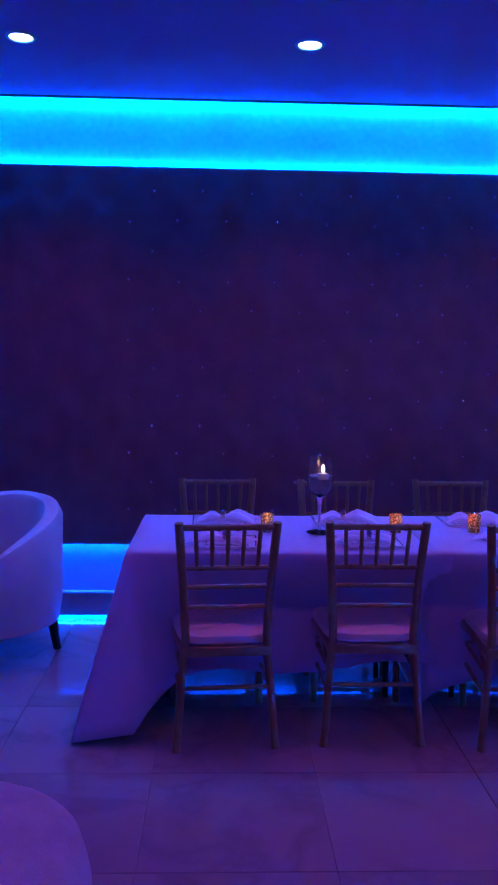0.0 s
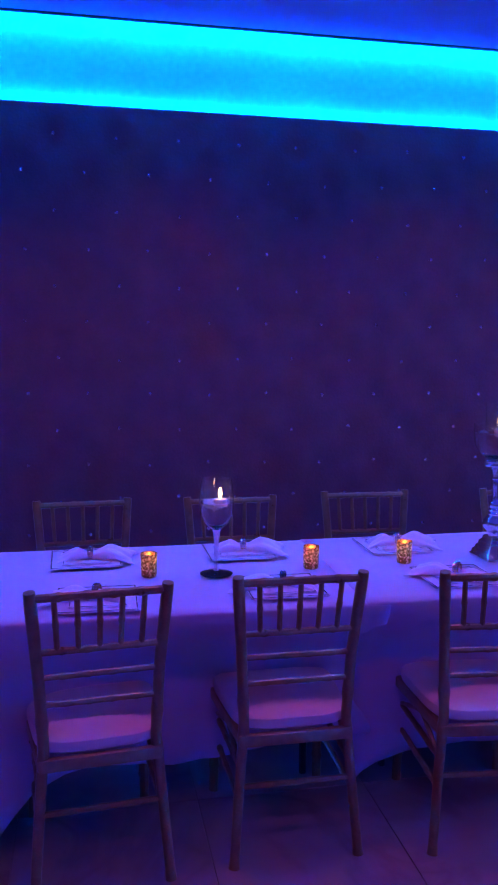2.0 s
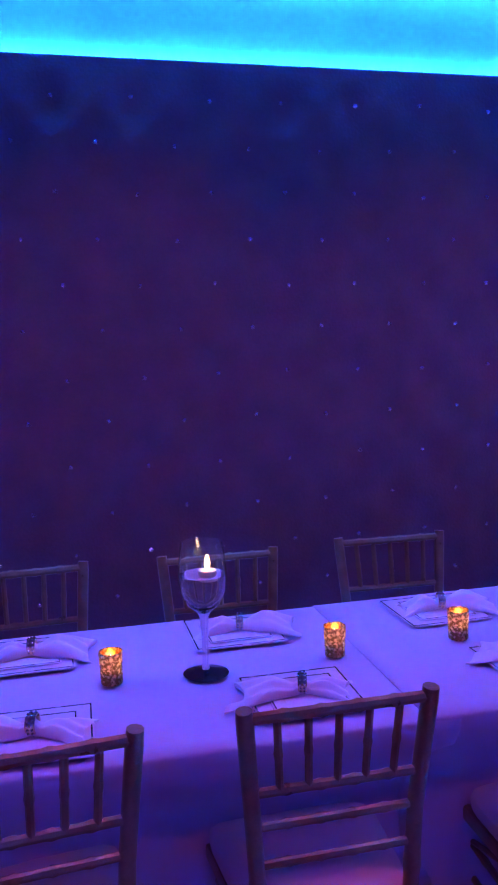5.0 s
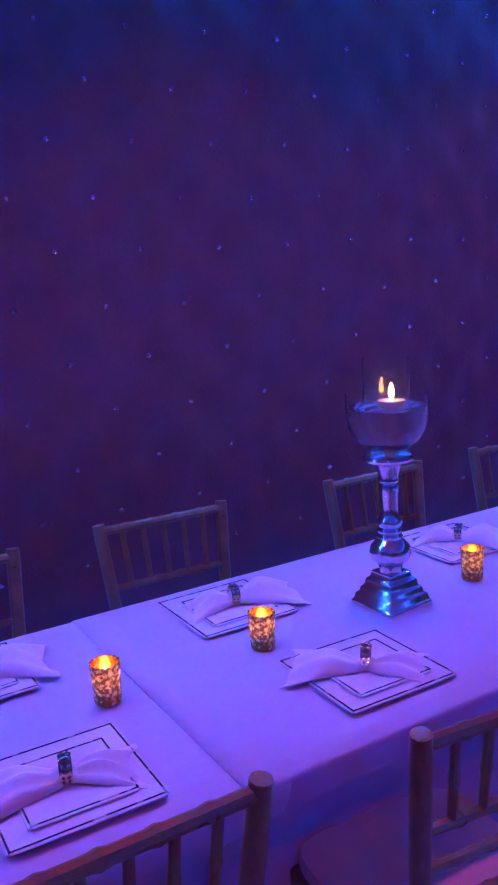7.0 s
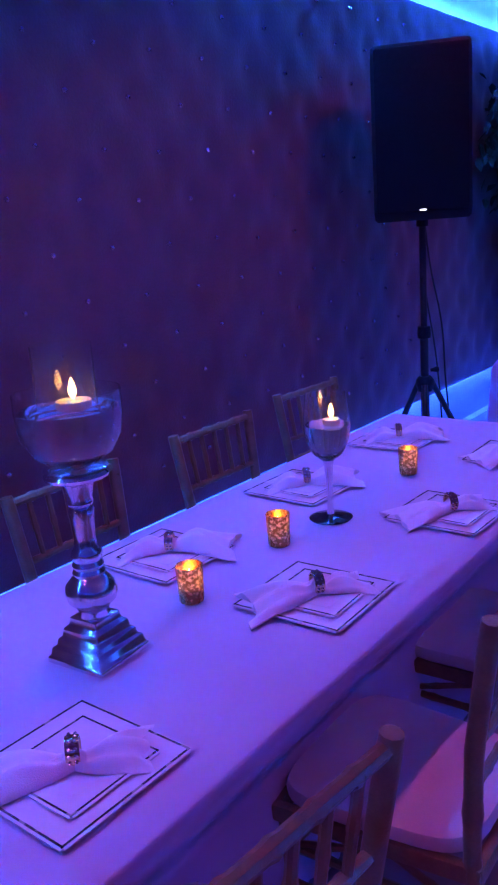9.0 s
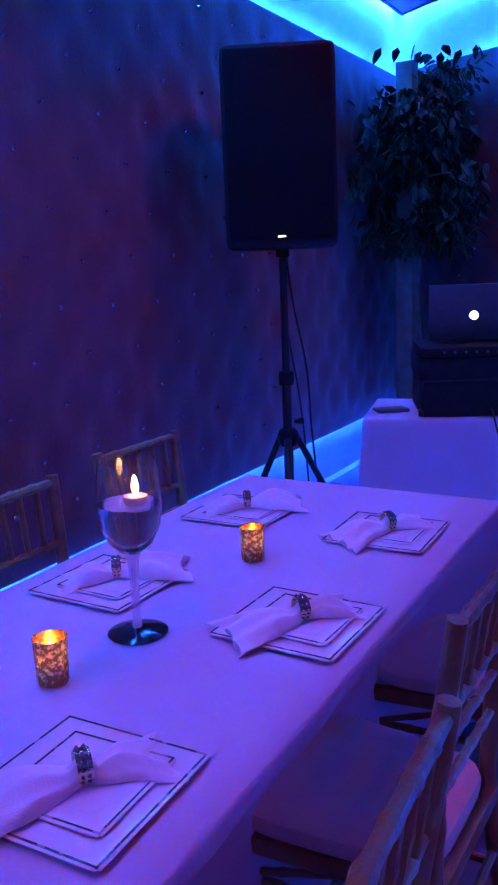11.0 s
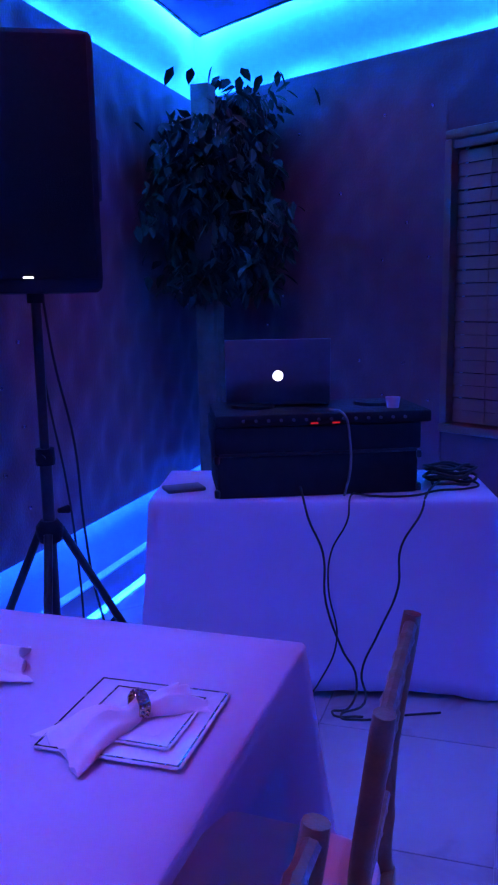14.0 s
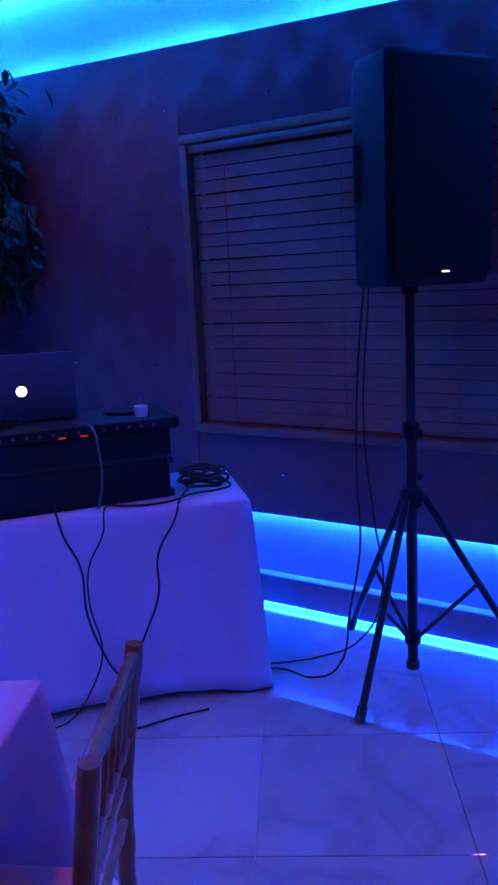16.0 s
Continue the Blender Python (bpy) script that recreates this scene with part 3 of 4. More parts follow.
# ---------------------------------------------------------------- chairs
def chiavari(m):
    c = thing("dining_chair", m, "gold-lacquered bamboo-style chair with ivory cushion at the table", "chair", "chairs along the banquet table")
    post = lambda s: [Vector((s * 0.198, -0.045, 0.0)), Vector((s * 0.178, -0.014, 0.25)), Vector((s * 0.162, 0.0, 0.44)), Vector((s * 0.172, -0.008, 0.65)), Vector((s * 0.192, -0.045, 0.915))]
    def along(s, z):
        p = post(s)
        for a, b in zip(p, p[1:]):
            if a.z <= z <= b.z:
                return a.lerp(b, (z - a.z) / (b.z - a.z))
        return p[-1]
    for s in (-1, 1):
        pts, rs = [], []
        for i in range(31):
            z = 0.915 * i / 30
            pts.append(along(s, z))
            kn = abs((z / 0.915 * 7) % 1 - 0.5)
            rs.append((0.0155 + 0.003 * z) * (1.16 if kn > 0.44 else 1.0))
        rs[-1] *= 0.8
        part("back_post", tube(pts, rs, 10), M_GOLDWOOD, c)
    for z, r in ((0.895, 0.0125), (0.731, 0.0105), (0.653, 0.0095), (0.570, 0.0095)):
        part("back_rail", bamboo(along(-1, z), along(1, z), r, 5), M_GOLDWOOD, c)
    for i in range(5):
        t = (i + 1) / 6
        a, b = along(-1, 0.731).lerp(along(1, 0.731), t), along(-1, 0.895).lerp(along(1, 0.895), t)
        part("spindle", bamboo(a, b, 0.0085, 2), M_GOLDWOOD, c)
    front = [(-0.185, 0.395), (0.185, 0.395)]
    for x, y in front:
        part("front_leg", bamboo((x, y, 0.40), (x * 1.03, y + 0.01, 0.0), 0.0165, 4), M_GOLDWOOD, c)
    back = [(-0.16, 0.0), (0.16, 0.0)]
    bm = bmesh.new()
    loop = [(-0.168, -0.012), (0.168, -0.012), (0.205, 0.40), (-0.205, 0.40)]
    for (xa, ya), (xb, yb) in zip(loop, loop[1:] + loop[:1]):
        d = Vector((xb - xa, yb - ya, 0))
        box(bm, (0, 0, 0), (d.length + 0.02, 0.026, 0.04), 0.008, Matrix.Translation(((xa + xb) / 2, (ya + yb) / 2, 0.392)) @ Matrix.Rotation(math.atan2(d.y, d.x), 4, "Z"))
    part("seat_frame", bm, M_GOLDWOOD, c)
    for z in (0.245,):
        part("stretcher", bamboo(along(-1, z), along(1, z), 0.0095, 4), M_GOLDWOOD, c)
    for s in (-1, 1):
        for z in (0.30, 0.21):
            part("stretcher", bamboo(along(s, z), (s * 0.188, 0.398, z), 0.0095, 4), M_GOLDWOOD, c)
        part("brace", bamboo((s * 0.187, 0.395, 0.30), (s * 0.192, 0.17, 0.38), 0.008, 2), M_GOLDWOOD, c)
        part("brace", bamboo(along(s, 0.30), (s * 0.185, 0.15, 0.38), 0.008, 2), M_GOLDWOOD, c)
    part("stretcher", bamboo((-0.186, 0.4, 0.26), (0.186, 0.4, 0.26), 0.0095, 4), M_GOLDWOOD, c)
    # cushion: a rounded trapezoid with a crowned top
    bm = bmesh.new()
    n, rings = 40, []
    for q, z in ((0.94, 0.410), (1.0, 0.420), (1.01, 0.434), (0.985, 0.448), (0.90, 0.458), (0.6, 0.465), (0.25, 0.468)):
        ring = []
        for i in range(n):
            a = 2 * math.pi * i / n
            ca, sa = math.cos(a), math.sin(a)
            ex = 0.42
            x, y = abs(ca) ** ex * (1 if ca > 0 else -1), abs(sa) ** ex * (1 if sa > 0 else -1)
            w = 0.198 + 0.018 * y
            ring.append(bm.verts.new((x * w * q, 0.20 + y * 0.205 * q, z + 0.003 * noise.noise(Vector((x * 2, y * 2, z * 9))))))
        rings.append(ring)
    for a, b in zip(rings, rings[1:]):
        for i in range(n):
            bm.faces.new([a[i], a[(i + 1) % n], b[(i + 1) % n], b[i]])
    bm.faces.new(list(reversed(rings[0]))), bm.faces.new(rings[-1])
    part("cushion", bm, M_CUSHION, c, "ivory padded cushion")
    return c


NEAR = [(1.003, 3.59, 5), (1.592, 3.62, 0), (2.217, 3.555, -6), (2.945, 3.545, 2), (3.568, 3.60, -2), (4.213, 3.56, 1)]
FAR = [(0.955, 4.865, 183), (1.594, 4.845, 180), (2.228, 4.88, 178), (2.99, 4.85, 181), (3.65, 4.86, 179), (4.29, 4.90, 177)]
first = None
for x, y, a in NEAR + FAR:
    back = 0.045
    dx, dy = -math.sin(radians(a)) * back, math.cos(radians(a)) * back
    m = pose(x + dx, y + dy, 0, 0, 0, a)
    first = chiavari(m) if first is None else (copy_thing(first, m) and first)

# ---------------------------------------------------------------- table settings
def square_dish(size, z, lift, centre=0.62):
    """A square dish with a slightly raised rim."""
    bm = bmesh.new()
    prof = [(0.0, 0.004), (centre, 0.004), (centre + 0.05, 0.006), (0.97, lift), (1.0, lift - 0.001), (0.99, lift - 0.004), (centre, 0.0), (0.0, 0.0)]
    s = size / 2 * math.sqrt(2)
    bm = lathe([(r * s, z + h) for r, h in prof], sides=4, turn=math.pi / 4)
    bmesh.ops.bevel(bm, geom=[e for e in bm.edges if abs(e.verts[0].co.xy.normalized().dot(e.verts[1].co.xy.normalized()) - 1) < 1e-3 and e.verts[0].co.xy.length > 0.02 and e.verts[1].co.xy.length > 0.02], offset=0.005, segments=2, affect="EDGES")
    return bm


def square_ring(size, w, z, h):
    bm = bmesh.new()
    for a in range(4):
        box(bm, (0, size / 2 - w / 2, z), (size, w, h), 0, pose(0, 0, 0, 0, 0, 90 * a))
    return bm


def napkin_mesh(seed, flat):
    """A soft pleated napkin pulled through a ring: a long loose fan, a short one, pointed corners."""
    bm = bmesh.new()
    N, S = 36, 22
    rings = []
    for i in range(N + 1):
        u = -1 + 2 * i / N
        au = abs(u)
        long = u < 0
        half = 0.013 + ((0.074 if long else 0.058) * au ** 0.85)
        puff = (0.034 if long else 0.026) * flat * math.sin(min(1.0, au * 1.5 + 0.12) * math.pi * 0.5) * (1 - 0.72 * max(0, au - 0.45) / 0.55)
        puff = max(puff, 0.036 * (1 - 4 * au))
        bend = 0.016 * noise.noise(Vector((u * 1.7, seed, 3))) + 0.012 * u
        drop = 0.010 * max(0.0, au - 0.62) / 0.38
        top, low = [], []
        for k in range(S + 1):
            v = -1 + 2 * k / S
            reach = (0.158 if long else 0.118) * (1 + 0.16 * au * (abs(v) ** 1.5 - 0.35) + 0.12 * au * noise.noise(Vector((v * 1.9, seed, 7))))
            fold = au ** 0.7 * (0.0070 * math.sin(v * 8.5 + seed * 2 + u) + 0.007 * noise.noise(Vector((v * 2.6 + seed, u * 2.0, 1.3))))
            z = puff * max(0.0, 1 - v * v) ** 0.65 + fold * (1.0 - abs(v) ** 4)
            x, y = u * reach, bend + v * half * (1 + 0.10 * noise.noise(Vector((u * 3, v, seed))))
            top.append(bm.verts.new((x, y, max(z, 0.0012) + 0.0016 - drop)))
            low.append(bm.verts.new((x, y * 0.998, -drop)))
        rings.append(top + low[::-1])
    n = len(rings[0])
    for a, b in zip(rings, rings[1:]):
        for k in range(n):
            bm.faces.new([a[k], a[(k + 1) % n], b[(k + 1) % n], b[k]])
    for q in (rings[0], rings[-1]):
        for k in range(S):
            bm.faces.new([q[k], q[k + 1], q[n - 2 - k], q[n - 1 - k]])
    return bm


def setting(x, y, far, seed, turn):
    g = "place settings on the banquet table"
    z = TZ + 0.003
    p = thing("charger_plate", pose(x, y, z, 0, 0, turn), "square white charger plate with dark silver rim on cloth", "plate", g)
    part("dish", square_dish(0.266, 0, 0.0075), M_PLATE, p)
    part("rim", square_ring(0.258, 0.0035, 0.0079, 0.0012), M_RIM, p, "dark silver edge line", smooth=False)
    q = thing("salad_plate", pose(x + 0.004, y - 0.006, z + 0.0048, 0, 0, turn + random.uniform(-2, 2)), "smaller square white plate with silver rim, stacked on charger", "plate", g)
    part("dish", square_dish(0.186, 0, 0.0075), M_PLATE, q)
    part("rim", square_ring(0.179, 0.003, 0.0079, 0.0012), M_RIM, q, "dark silver edge line", smooth=False)
    a = (166 if x < 2.5 else 128) if far else (-20 if x < 2.0 else -38)
    a += turn + random.uniform(-7, 7)
    mm = pose(x + (0.0 if not far else 0.02), y - 0.005, z + 0.0125, 0, 0, a)
    n = link_mesh("napkin", napkin_mesh(seed, 1.0 if not far else 1.45), M_NAPKIN)
    n.matrix_basis = mm
    tagged(n, "sheer white napkin gathered through a ring on plates", "napkin", g)
    rbm = lathe([(0.020, -0.011), (0.0235, -0.011), (0.0245, 0.0), (0.0235, 0.011), (0.020, 0.011), (0.020, -0.011)], 20)
    r = link_mesh("napkin_ring", rbm, M_RING)
    r.matrix_basis = mm @ pose(0, 0, 0.0215, 0, 90, 0)
    tagged(r, "sparkling silver rhinestone napkin ring round the napkin", "napkin ring", g)
    for row in (-1, 1):
        gem = bmesh.new()
        for i in range(14):
            b = 2 * math.pi * i / 14
            bmesh.ops.create_icosphere(gem, subdivisions=1, radius=0.0036, matrix=Matrix.Translation((0.0245 * math.cos(b), 0.0245 * math.sin(b), row * 0.005)))
        part("rhinestone_row", gem, M_CHROME, r, "row of small clear stones", smooth=False)["kind"] = "stuff"


NEAR_X = [(0.998, 3.975), (1.630, 4.010), (2.280, 4.023), (2.975, 4.022), (3.582, 3.98), (4.178, 4.015)]
FAR_X = [(0.965, 4.480), (1.565, 4.500), (2.212, 4.49), (2.985, 4.485), (3.597, 4.47), (4.20, 4.465)]
for i, (x, y) in enumerate(NEAR_X):
    setting(x, y, False, i * 1.7, random.uniform(-1.5, 1.5))
for i, (x, y) in enumerate(FAR_X):
    setting(x, y, True, 20 + i * 2.3, random.uniform(-2, 2))


def flame_mesh(h):
    return lathe([(0, 0), (0.10 * h, 0.12 * h), (0.18 * h, 0.33 * h), (0.15 * h, 0.58 * h), (0.07 * h, 0.85 * h), (0, h)], 12)


def flame_light(parent, z, watts=CANDLE_WATTS, x=0.0, y=0.0):
    la = bpy.data.lights.new("candle_glow", "POINT")
    la.color, la.energy, la.shadow_soft_size = (1.0, 0.56, 0.22), watts, 0.006
    o = new("candle_glow", la)
    o.parent = parent
    o.matrix_basis = pose(x, y, z)


def votive(x, y):
    v = thing("votive_candle", pose(x, y, TZ + 0.002), "lit votive candle in mottled gold mercury glass on tablecloth", "candle", "votive candles on the table")
    part("glass_cup", lathe([(0, 0.0), (0.0265, 0.0), (0.028, 0.004), (0.0295, 0.05), (0.031, 0.084), (0.029, 0.084), (0.0275, 0.05), (0.026, 0.008), (0, 0.007)], 28), M_VOTIVE, v)
    part("wax", lathe([(0, 0.008), (0.025, 0.008), (0.0255, 0.034), (0, 0.033)], 20), M_WAX, v)
    part("flame", flame_mesh(0.04), M_FLAME, v, m=pose(0, 0, 0.036))
    flame_light(v, 0.056, CANDLE_WATTS * 1.4)


for x, y in ((1.188, 4.232), (1.794, 4.236), (2.171, 4.251), (2.828, 4.255), (3.189, 4.27), (3.868, 4.245)):
    votive(x, y)


def floating_candle(parent, z, r, x=0.0, y=0.0):
    b = part("floating_candle", lathe([(0, -0.018), (r * 0.8, -0.018), (r, 0.0), (r * 0.96, 0.008), (0, 0.006)], 24), M_WAX, parent, "round white floating candle", pose(x, y, z))
    part("flame", flame_mesh(0.042), M_FLAME, b, m=pose(0, 0, 0.009))


def goblet(x, y):
    g = thing("glass_goblet", pose(x, y, TZ + 0.002), "stemmed glass goblet with water and lit floating candle", "candle holder", "goblets on the table")
    part("foot", lathe([(0, 0), (0.058, 0), (0.060, 0.003), (0.045, 0.008), (0.016, 0.014), (0.0, 0.016)], 36), M_FOOT, g, "dark reflective foot")
    part("stem", lathe([(0, 0.012), (0.011, 0.014), (0.0085, 0.03), (0.0085, 0.11), (0.0105, 0.13), (0.012, 0.155), (0.018, 0.168), (0, 0.172)], 20), M_CHROME, g, "silvery stem")
    part("bowl", lathe([(0, 0.166), (0.02, 0.169), (0.042, 0.188), (0.058, 0.222), (0.0635, 0.258), (0.062, 0.29), (0.058, 0.325), (0.054, 0.352), (0.0525, 0.352), (0.0565, 0.325), (0.0605, 0.29), (0.062, 0.258), (0.0565, 0.223), (0.041, 0.19), (0, 0.169)], 48), M_BOWL, g)
    part("water", lathe([(0, 0.1715), (0.039, 0.192), (0.0545, 0.224), (0.060, 0.258), (0.0603, 0.268), (0, 0.268)], 36), M_WATER, g)
    floating_candle(g, 0.272, 0.024, 0.012, -0.008)
    flame_light(g, 0.298, CANDLE_WATTS * 1.2, 0.012, -0.008)


goblet(1.431, 4.215)
goblet(3.412, 4.252)


def pedestal(x, y):
    p = thing("pedestal_candle_holder", pose(x, y, TZ + 0.002), "tall silver pedestal with glass bowl and lit floating candle", "candle holder")
    bm = bmesh.new()
    sq = [(0.0705, 0.0), (0.0705, 0.012), (0.066, 0.014), (0.063, 0.030), (0.056, 0.034), (0.054, 0.046), (0.047, 0.051), (0.045, 0.066), (0.036, 0.074), (0.034, 0.088), (0, 0.09)]
    lathe([(0, 0)] + [(r * math.sqrt(2), z) for r, z in sq], sides=4, turn=math.pi / 4, bm=bm)
    bmesh.ops.bevel(bm, geom=list(bm.edges), offset=0.0015, segments=1, affect="EDGES")
    part("base", bm, M_CHROME, p, "stepped square silver base", pose(0, 0, 0, 0, 0, 4))
    part("column", lathe([(0, 0.085), (0.031, 0.088), (0.029, 0.098), (0.034, 0.108), (0.046, 0.120), (0.0515, 0.136), (0.048, 0.152), (0.036, 0.166), (0.030, 0.172), (0.032, 0.178), (0.028, 0.186), (0.031, 0.193), (0.027, 0.202), (0.031, 0.212), (0.029, 0.22), (0.022, 0.228), (0.0205, 0.25), (0.0225, 0.285), (0.0255, 0.305), (0.022, 0.312), (0.026, 0.318), (0.024, 0.328), (0.030, 0.355), (0.044, 0.364), (0.060, 0.368), (0.062, 0.374), (0.056, 0.380), (0.060, 0.386), (0.052, 0.392), (0, 0.394)], 40), M_CHROME, p, "turned silver column")
    part("bowl", lathe([(0, 0.394), (0.046, 0.396), (0.075, 0.416), (0.093, 0.448), (0.0985, 0.485), (0.0985, 0.530), (0.0965, 0.530), (0.0965, 0.485), (0.091, 0.449), (0.073, 0.418), (0, 0.398)], 48), M_BOWL, p)
    part("water", lathe([(0, 0.401), (0.071, 0.421), (0.0885, 0.45), (0.094, 0.485), (0.094, 0.498), (0, 0.498)], 40), M_WATER, p)
    part("hurricane_glass", lathe([(0.0555, 0.502), (0.0555, 0.615), (0.0535, 0.615), (0.0535, 0.502), (0.0555, 0.502)], 36), M_BOWL, p)
    floating_candle(p, 0.504, 0.034, 0.01, -0.006)
    flame_light(p, 0.530, CANDLE_WATTS * 1.6, 0.01, -0.006)


pedestal(2.553, 4.258)

# ---------------------------------------------------------------- loudspeakers
def loudspeaker(x, y, z, facing):
    """facing: degrees of the way the grille looks."""
    s = thing("loudspeaker", pose(x, y, z, 0, 0, facing + 90), "large black loudspeaker with lit power light on a stand", "speaker", "loudspeakers on stands")
    w, d, h = 0.435, 0.37, 0.745
    bm = bmesh.new()
    prof = [(-w / 2, -d / 2 + 0.02), (-w / 2 + 0.03, -d / 2), (w / 2 - 0.03, -d / 2), (w / 2, -d / 2 + 0.02), (w / 2 - 0.01, 0.02), (w / 2 - 0.11, d / 2), (-w / 2 + 0.11, d / 2), (-w / 2 + 0.01, 0.02)]
    lv = []
    for q, zz in ((0.93, 0.0), (0.985, 0.012), (1.0, 0.04), (1.0, h - 0.05), (0.985, h - 0.012), (0.95, h)):
        lv.append([bm.verts.new((px * q, py * q, zz)) for px, py in prof])
    for a, b in zip(lv, lv[1:]):
        for i in range(8):
            bm.faces.new([a[i], a[(i + 1) % 8], b[(i + 1) % 8], b[i]])
    bm.faces.new(list(reversed(lv[0]))), bm.faces.new(lv[-1])
    part("cabinet", bm, M_BLACK, s)
    part("grille", boxm((0, -d / 2 - 0.006, h / 2 + 0.012), (w - 0.03, 0.016, h - 0.055), 0.006), M_GRILLE, s, "black perforated front grille")
    part("power_light", boxm((0, -d / 2 - 0.0155, 0.045), (0.030, 0.003, 0.005), 0.001), M_WHITE_LED, s, "small white light")
    for sx in (-1, 1):
        b = bmesh.new()
        xx = sx * (w / 2 - 0.022)
        tube([(xx - sx * 0.006, 0.0, 0.27), (xx + sx * 0.018, 0.005, 0.29), (xx + sx * 0.018, 0.005, 0.47), (xx - sx * 0.006, 0.0, 0.49)], 0.012, 8, b)
        part("handle", b, M_RUBBER, s)
    part("pole_socket", lathe([(0.028, -0.03), (0.028, 0.005), (0, 0.005)], 16), M_BLACK, s, m=pose(0, 0, 0))
    return s


def stand(x, y, top, tips, label):
    s = thing("speaker_stand", pose(x, y, 0), label, "speaker stand", "loudspeaker stands")
    part("pole", tube([(0, 0, 0.04), (0, 0, 0.98)], 0.021, 14), M_METAL, s)
    part("inner_pole", tube([(0, 0, 0.98), (0, 0, top)], 0.0165, 14), M_METAL, s)
    part("collar", lathe([(0, 0.955), (0.031, 0.955), (0.033, 0.97), (0.031, 1.01), (0, 1.012)], 18), M_BLACK, s)
    part("knob", tube([(-0.03, -0.01, 0.985), (-0.062, -0.02, 0.985)], [0.008, 0.016], 10), M_BLACK, s)
    part("hub", lathe([(0, 0.69), (0.034, 0.69), (0.045, 0.72), (0.045, 0.745), (0.03, 0.765), (0, 0.766)], 18), M_BLACK, s)
    part("lower_hub", lathe([(0, 0.135), (0.03, 0.135), (0.033, 0.155), (0.028, 0.185), (0, 0.186)], 16), M_BLACK, s)
    part("hub_knob", tube([(0.03, -0.02, 0.79), (0.062, -0.04, 0.79)], [0.008, 0.015], 10), M_BLACK, s)
    part("pole_cap", lathe([(0, 0.03), (0.026, 0.03), (0.026, 0.06), (0, 0.062)], 14), M_RUBBER, s)
    for tx, ty in tips:
        a = Vector((tx * 0.10, ty * 0.10, 0.725))
        b = Vector((tx, ty, 0.022))
        leg = part("leg", tube([a, b], 0.0145, 10), M_METAL, s)
        foot = (b - a).normalized()
        part("rubber_foot", tube([b - foot * 0.04, b + foot * 0.012], [0.019, 0.021], 10), M_RUBBER, leg)
        part("brace", tube([(tx * 0.06, ty * 0.06, 0.16), a.lerp(b, 0.52)], 0.0085, 8), M_METAL, s)
    return s


def aim(a, d):
    return (math.cos(radians(a)) * d, math.sin(radians(a)) * d)


F1, F2 = 207, 209
SP1 = (5.31, 4.875)
loudspeaker(*SP1, 1.515, F1)
stand(*SP1, 1.512, [aim(95, 0.36), aim(205, 0.44), aim(330, 0.44)], "black tripod stand holding a loudspeaker beside the table")
SP2 = (6.035, 2.82)
loudspeaker(*SP2, 1.515, F2)
stand(*SP2, 1.512, [(-0.356, 0.237), (0.429, 0.212), (0.06, -0.46)], "black tripod stand holding a loudspeaker before the window")

# ---------------------------------------------------------------- disc jockey's table
DJ_A = -75.9
M_DJ = pose(6.077, 4.115, 0, 0, 0, DJ_A)
folding_table(M_DJ, 1.24, 0.50, 0.752, "small folding table under a white cloth in the corner")
table_cloth("tablecloth", M_DJ, 1.27, 0.53, 0.76, "wens", "white tablecloth hanging to the floor, holding sound gear", lambda s, t: 0.03, 5, 0.02, 0.035)


def dj(x, y, z=0.762, a=0.0):
    return M_DJ @ pose(x, y, z, 0, 0, a)


CASE_A = 9.5


def road_case():
    c = thing("equipment_case", dj(-0.045, 0.0, 0.762, CASE_A), "black equipment case standing on the white-clothed table", "case")
    part("body", boxm((0, 0, 0.08), (0.75, 0.42, 0.16), 0.008), M_BLACK, c)
    part("upper_tray", boxm((0, 0, 0.216), (0.77, 0.43, 0.10), 0.008), M_BLACK, c)
    for x in (-0.378, 0.378):
        for z in (0.02, 0.145):
            part("corner", boxm((x, -0.205, z), (0.02, 0.03, 0.03), 0.006), M_METAL, c)
    part("seam_strip", boxm((0, -0.2135, 0.163), (0.74, 0.006, 0.012), 0.002), M_METAL, c, "dark metal strip")
    return c


def mixer():
    c = thing("dj_controller", dj(-0.02, -0.02, 1.029, CASE_A), "black controller with small knobs and red lights on case", "controller")
    part("body", boxm((0, 0, 0.022), (0.80, 0.40, 0.044), 0.008), M_BLACK, c)
    for i in range(14):
        part("knob", tube([(-0.30 + 0.046 * i, -0.199, 0.022), (-0.30 + 0.046 * i, -0.208, 0.022)], 0.006, 8), M_ALU, c)
    for x in (-0.04, 0.04):
        part("light", boxm((x, -0.2015, 0.008), (0.028, 0.004, 0.006), 0.001), M_RED_LED, c, "small glowing red light")
    for x in (-0.24, 0.24):
        part("jog_wheel", lathe([(0, 0.044), (0.085, 0.044), (0.083, 0.056), (0.04, 0.058), (0, 0.058)], 28), M_BLACK, c, m=pose(x, 0.02, 0))
    return c


def laptop():
    c = thing("laptop", dj(-0.165, -0.02, 1.084, CASE_A - 6), "open dark laptop, back of lid lit by a white emblem", "laptop")
    part("base", boxm((0, 0.10, 0.006), (0.40, 0.245, 0.014), 0.005), M_ALU, c)
    lid = part("lid", boxm((0, 0, 0.122), (0.40, 0.008, 0.244), 0.003), M_ALU, c, m=pose(0, -0.025, 0.010, 8))
    part("emblem", lathe([(0, -0.002), (0.018, -0.002), (0.02, 0.0), (0, 0.0)], 20), M_WHITE_LED, lid, "round glowing white emblem", pose(0, -0.0045, 0.104, 90))
    part("screen", boxm((0, 0.005, 0.118), (0.335, 0.002, 0.21)), M_NIGHT, lid, smooth=False)
    return c


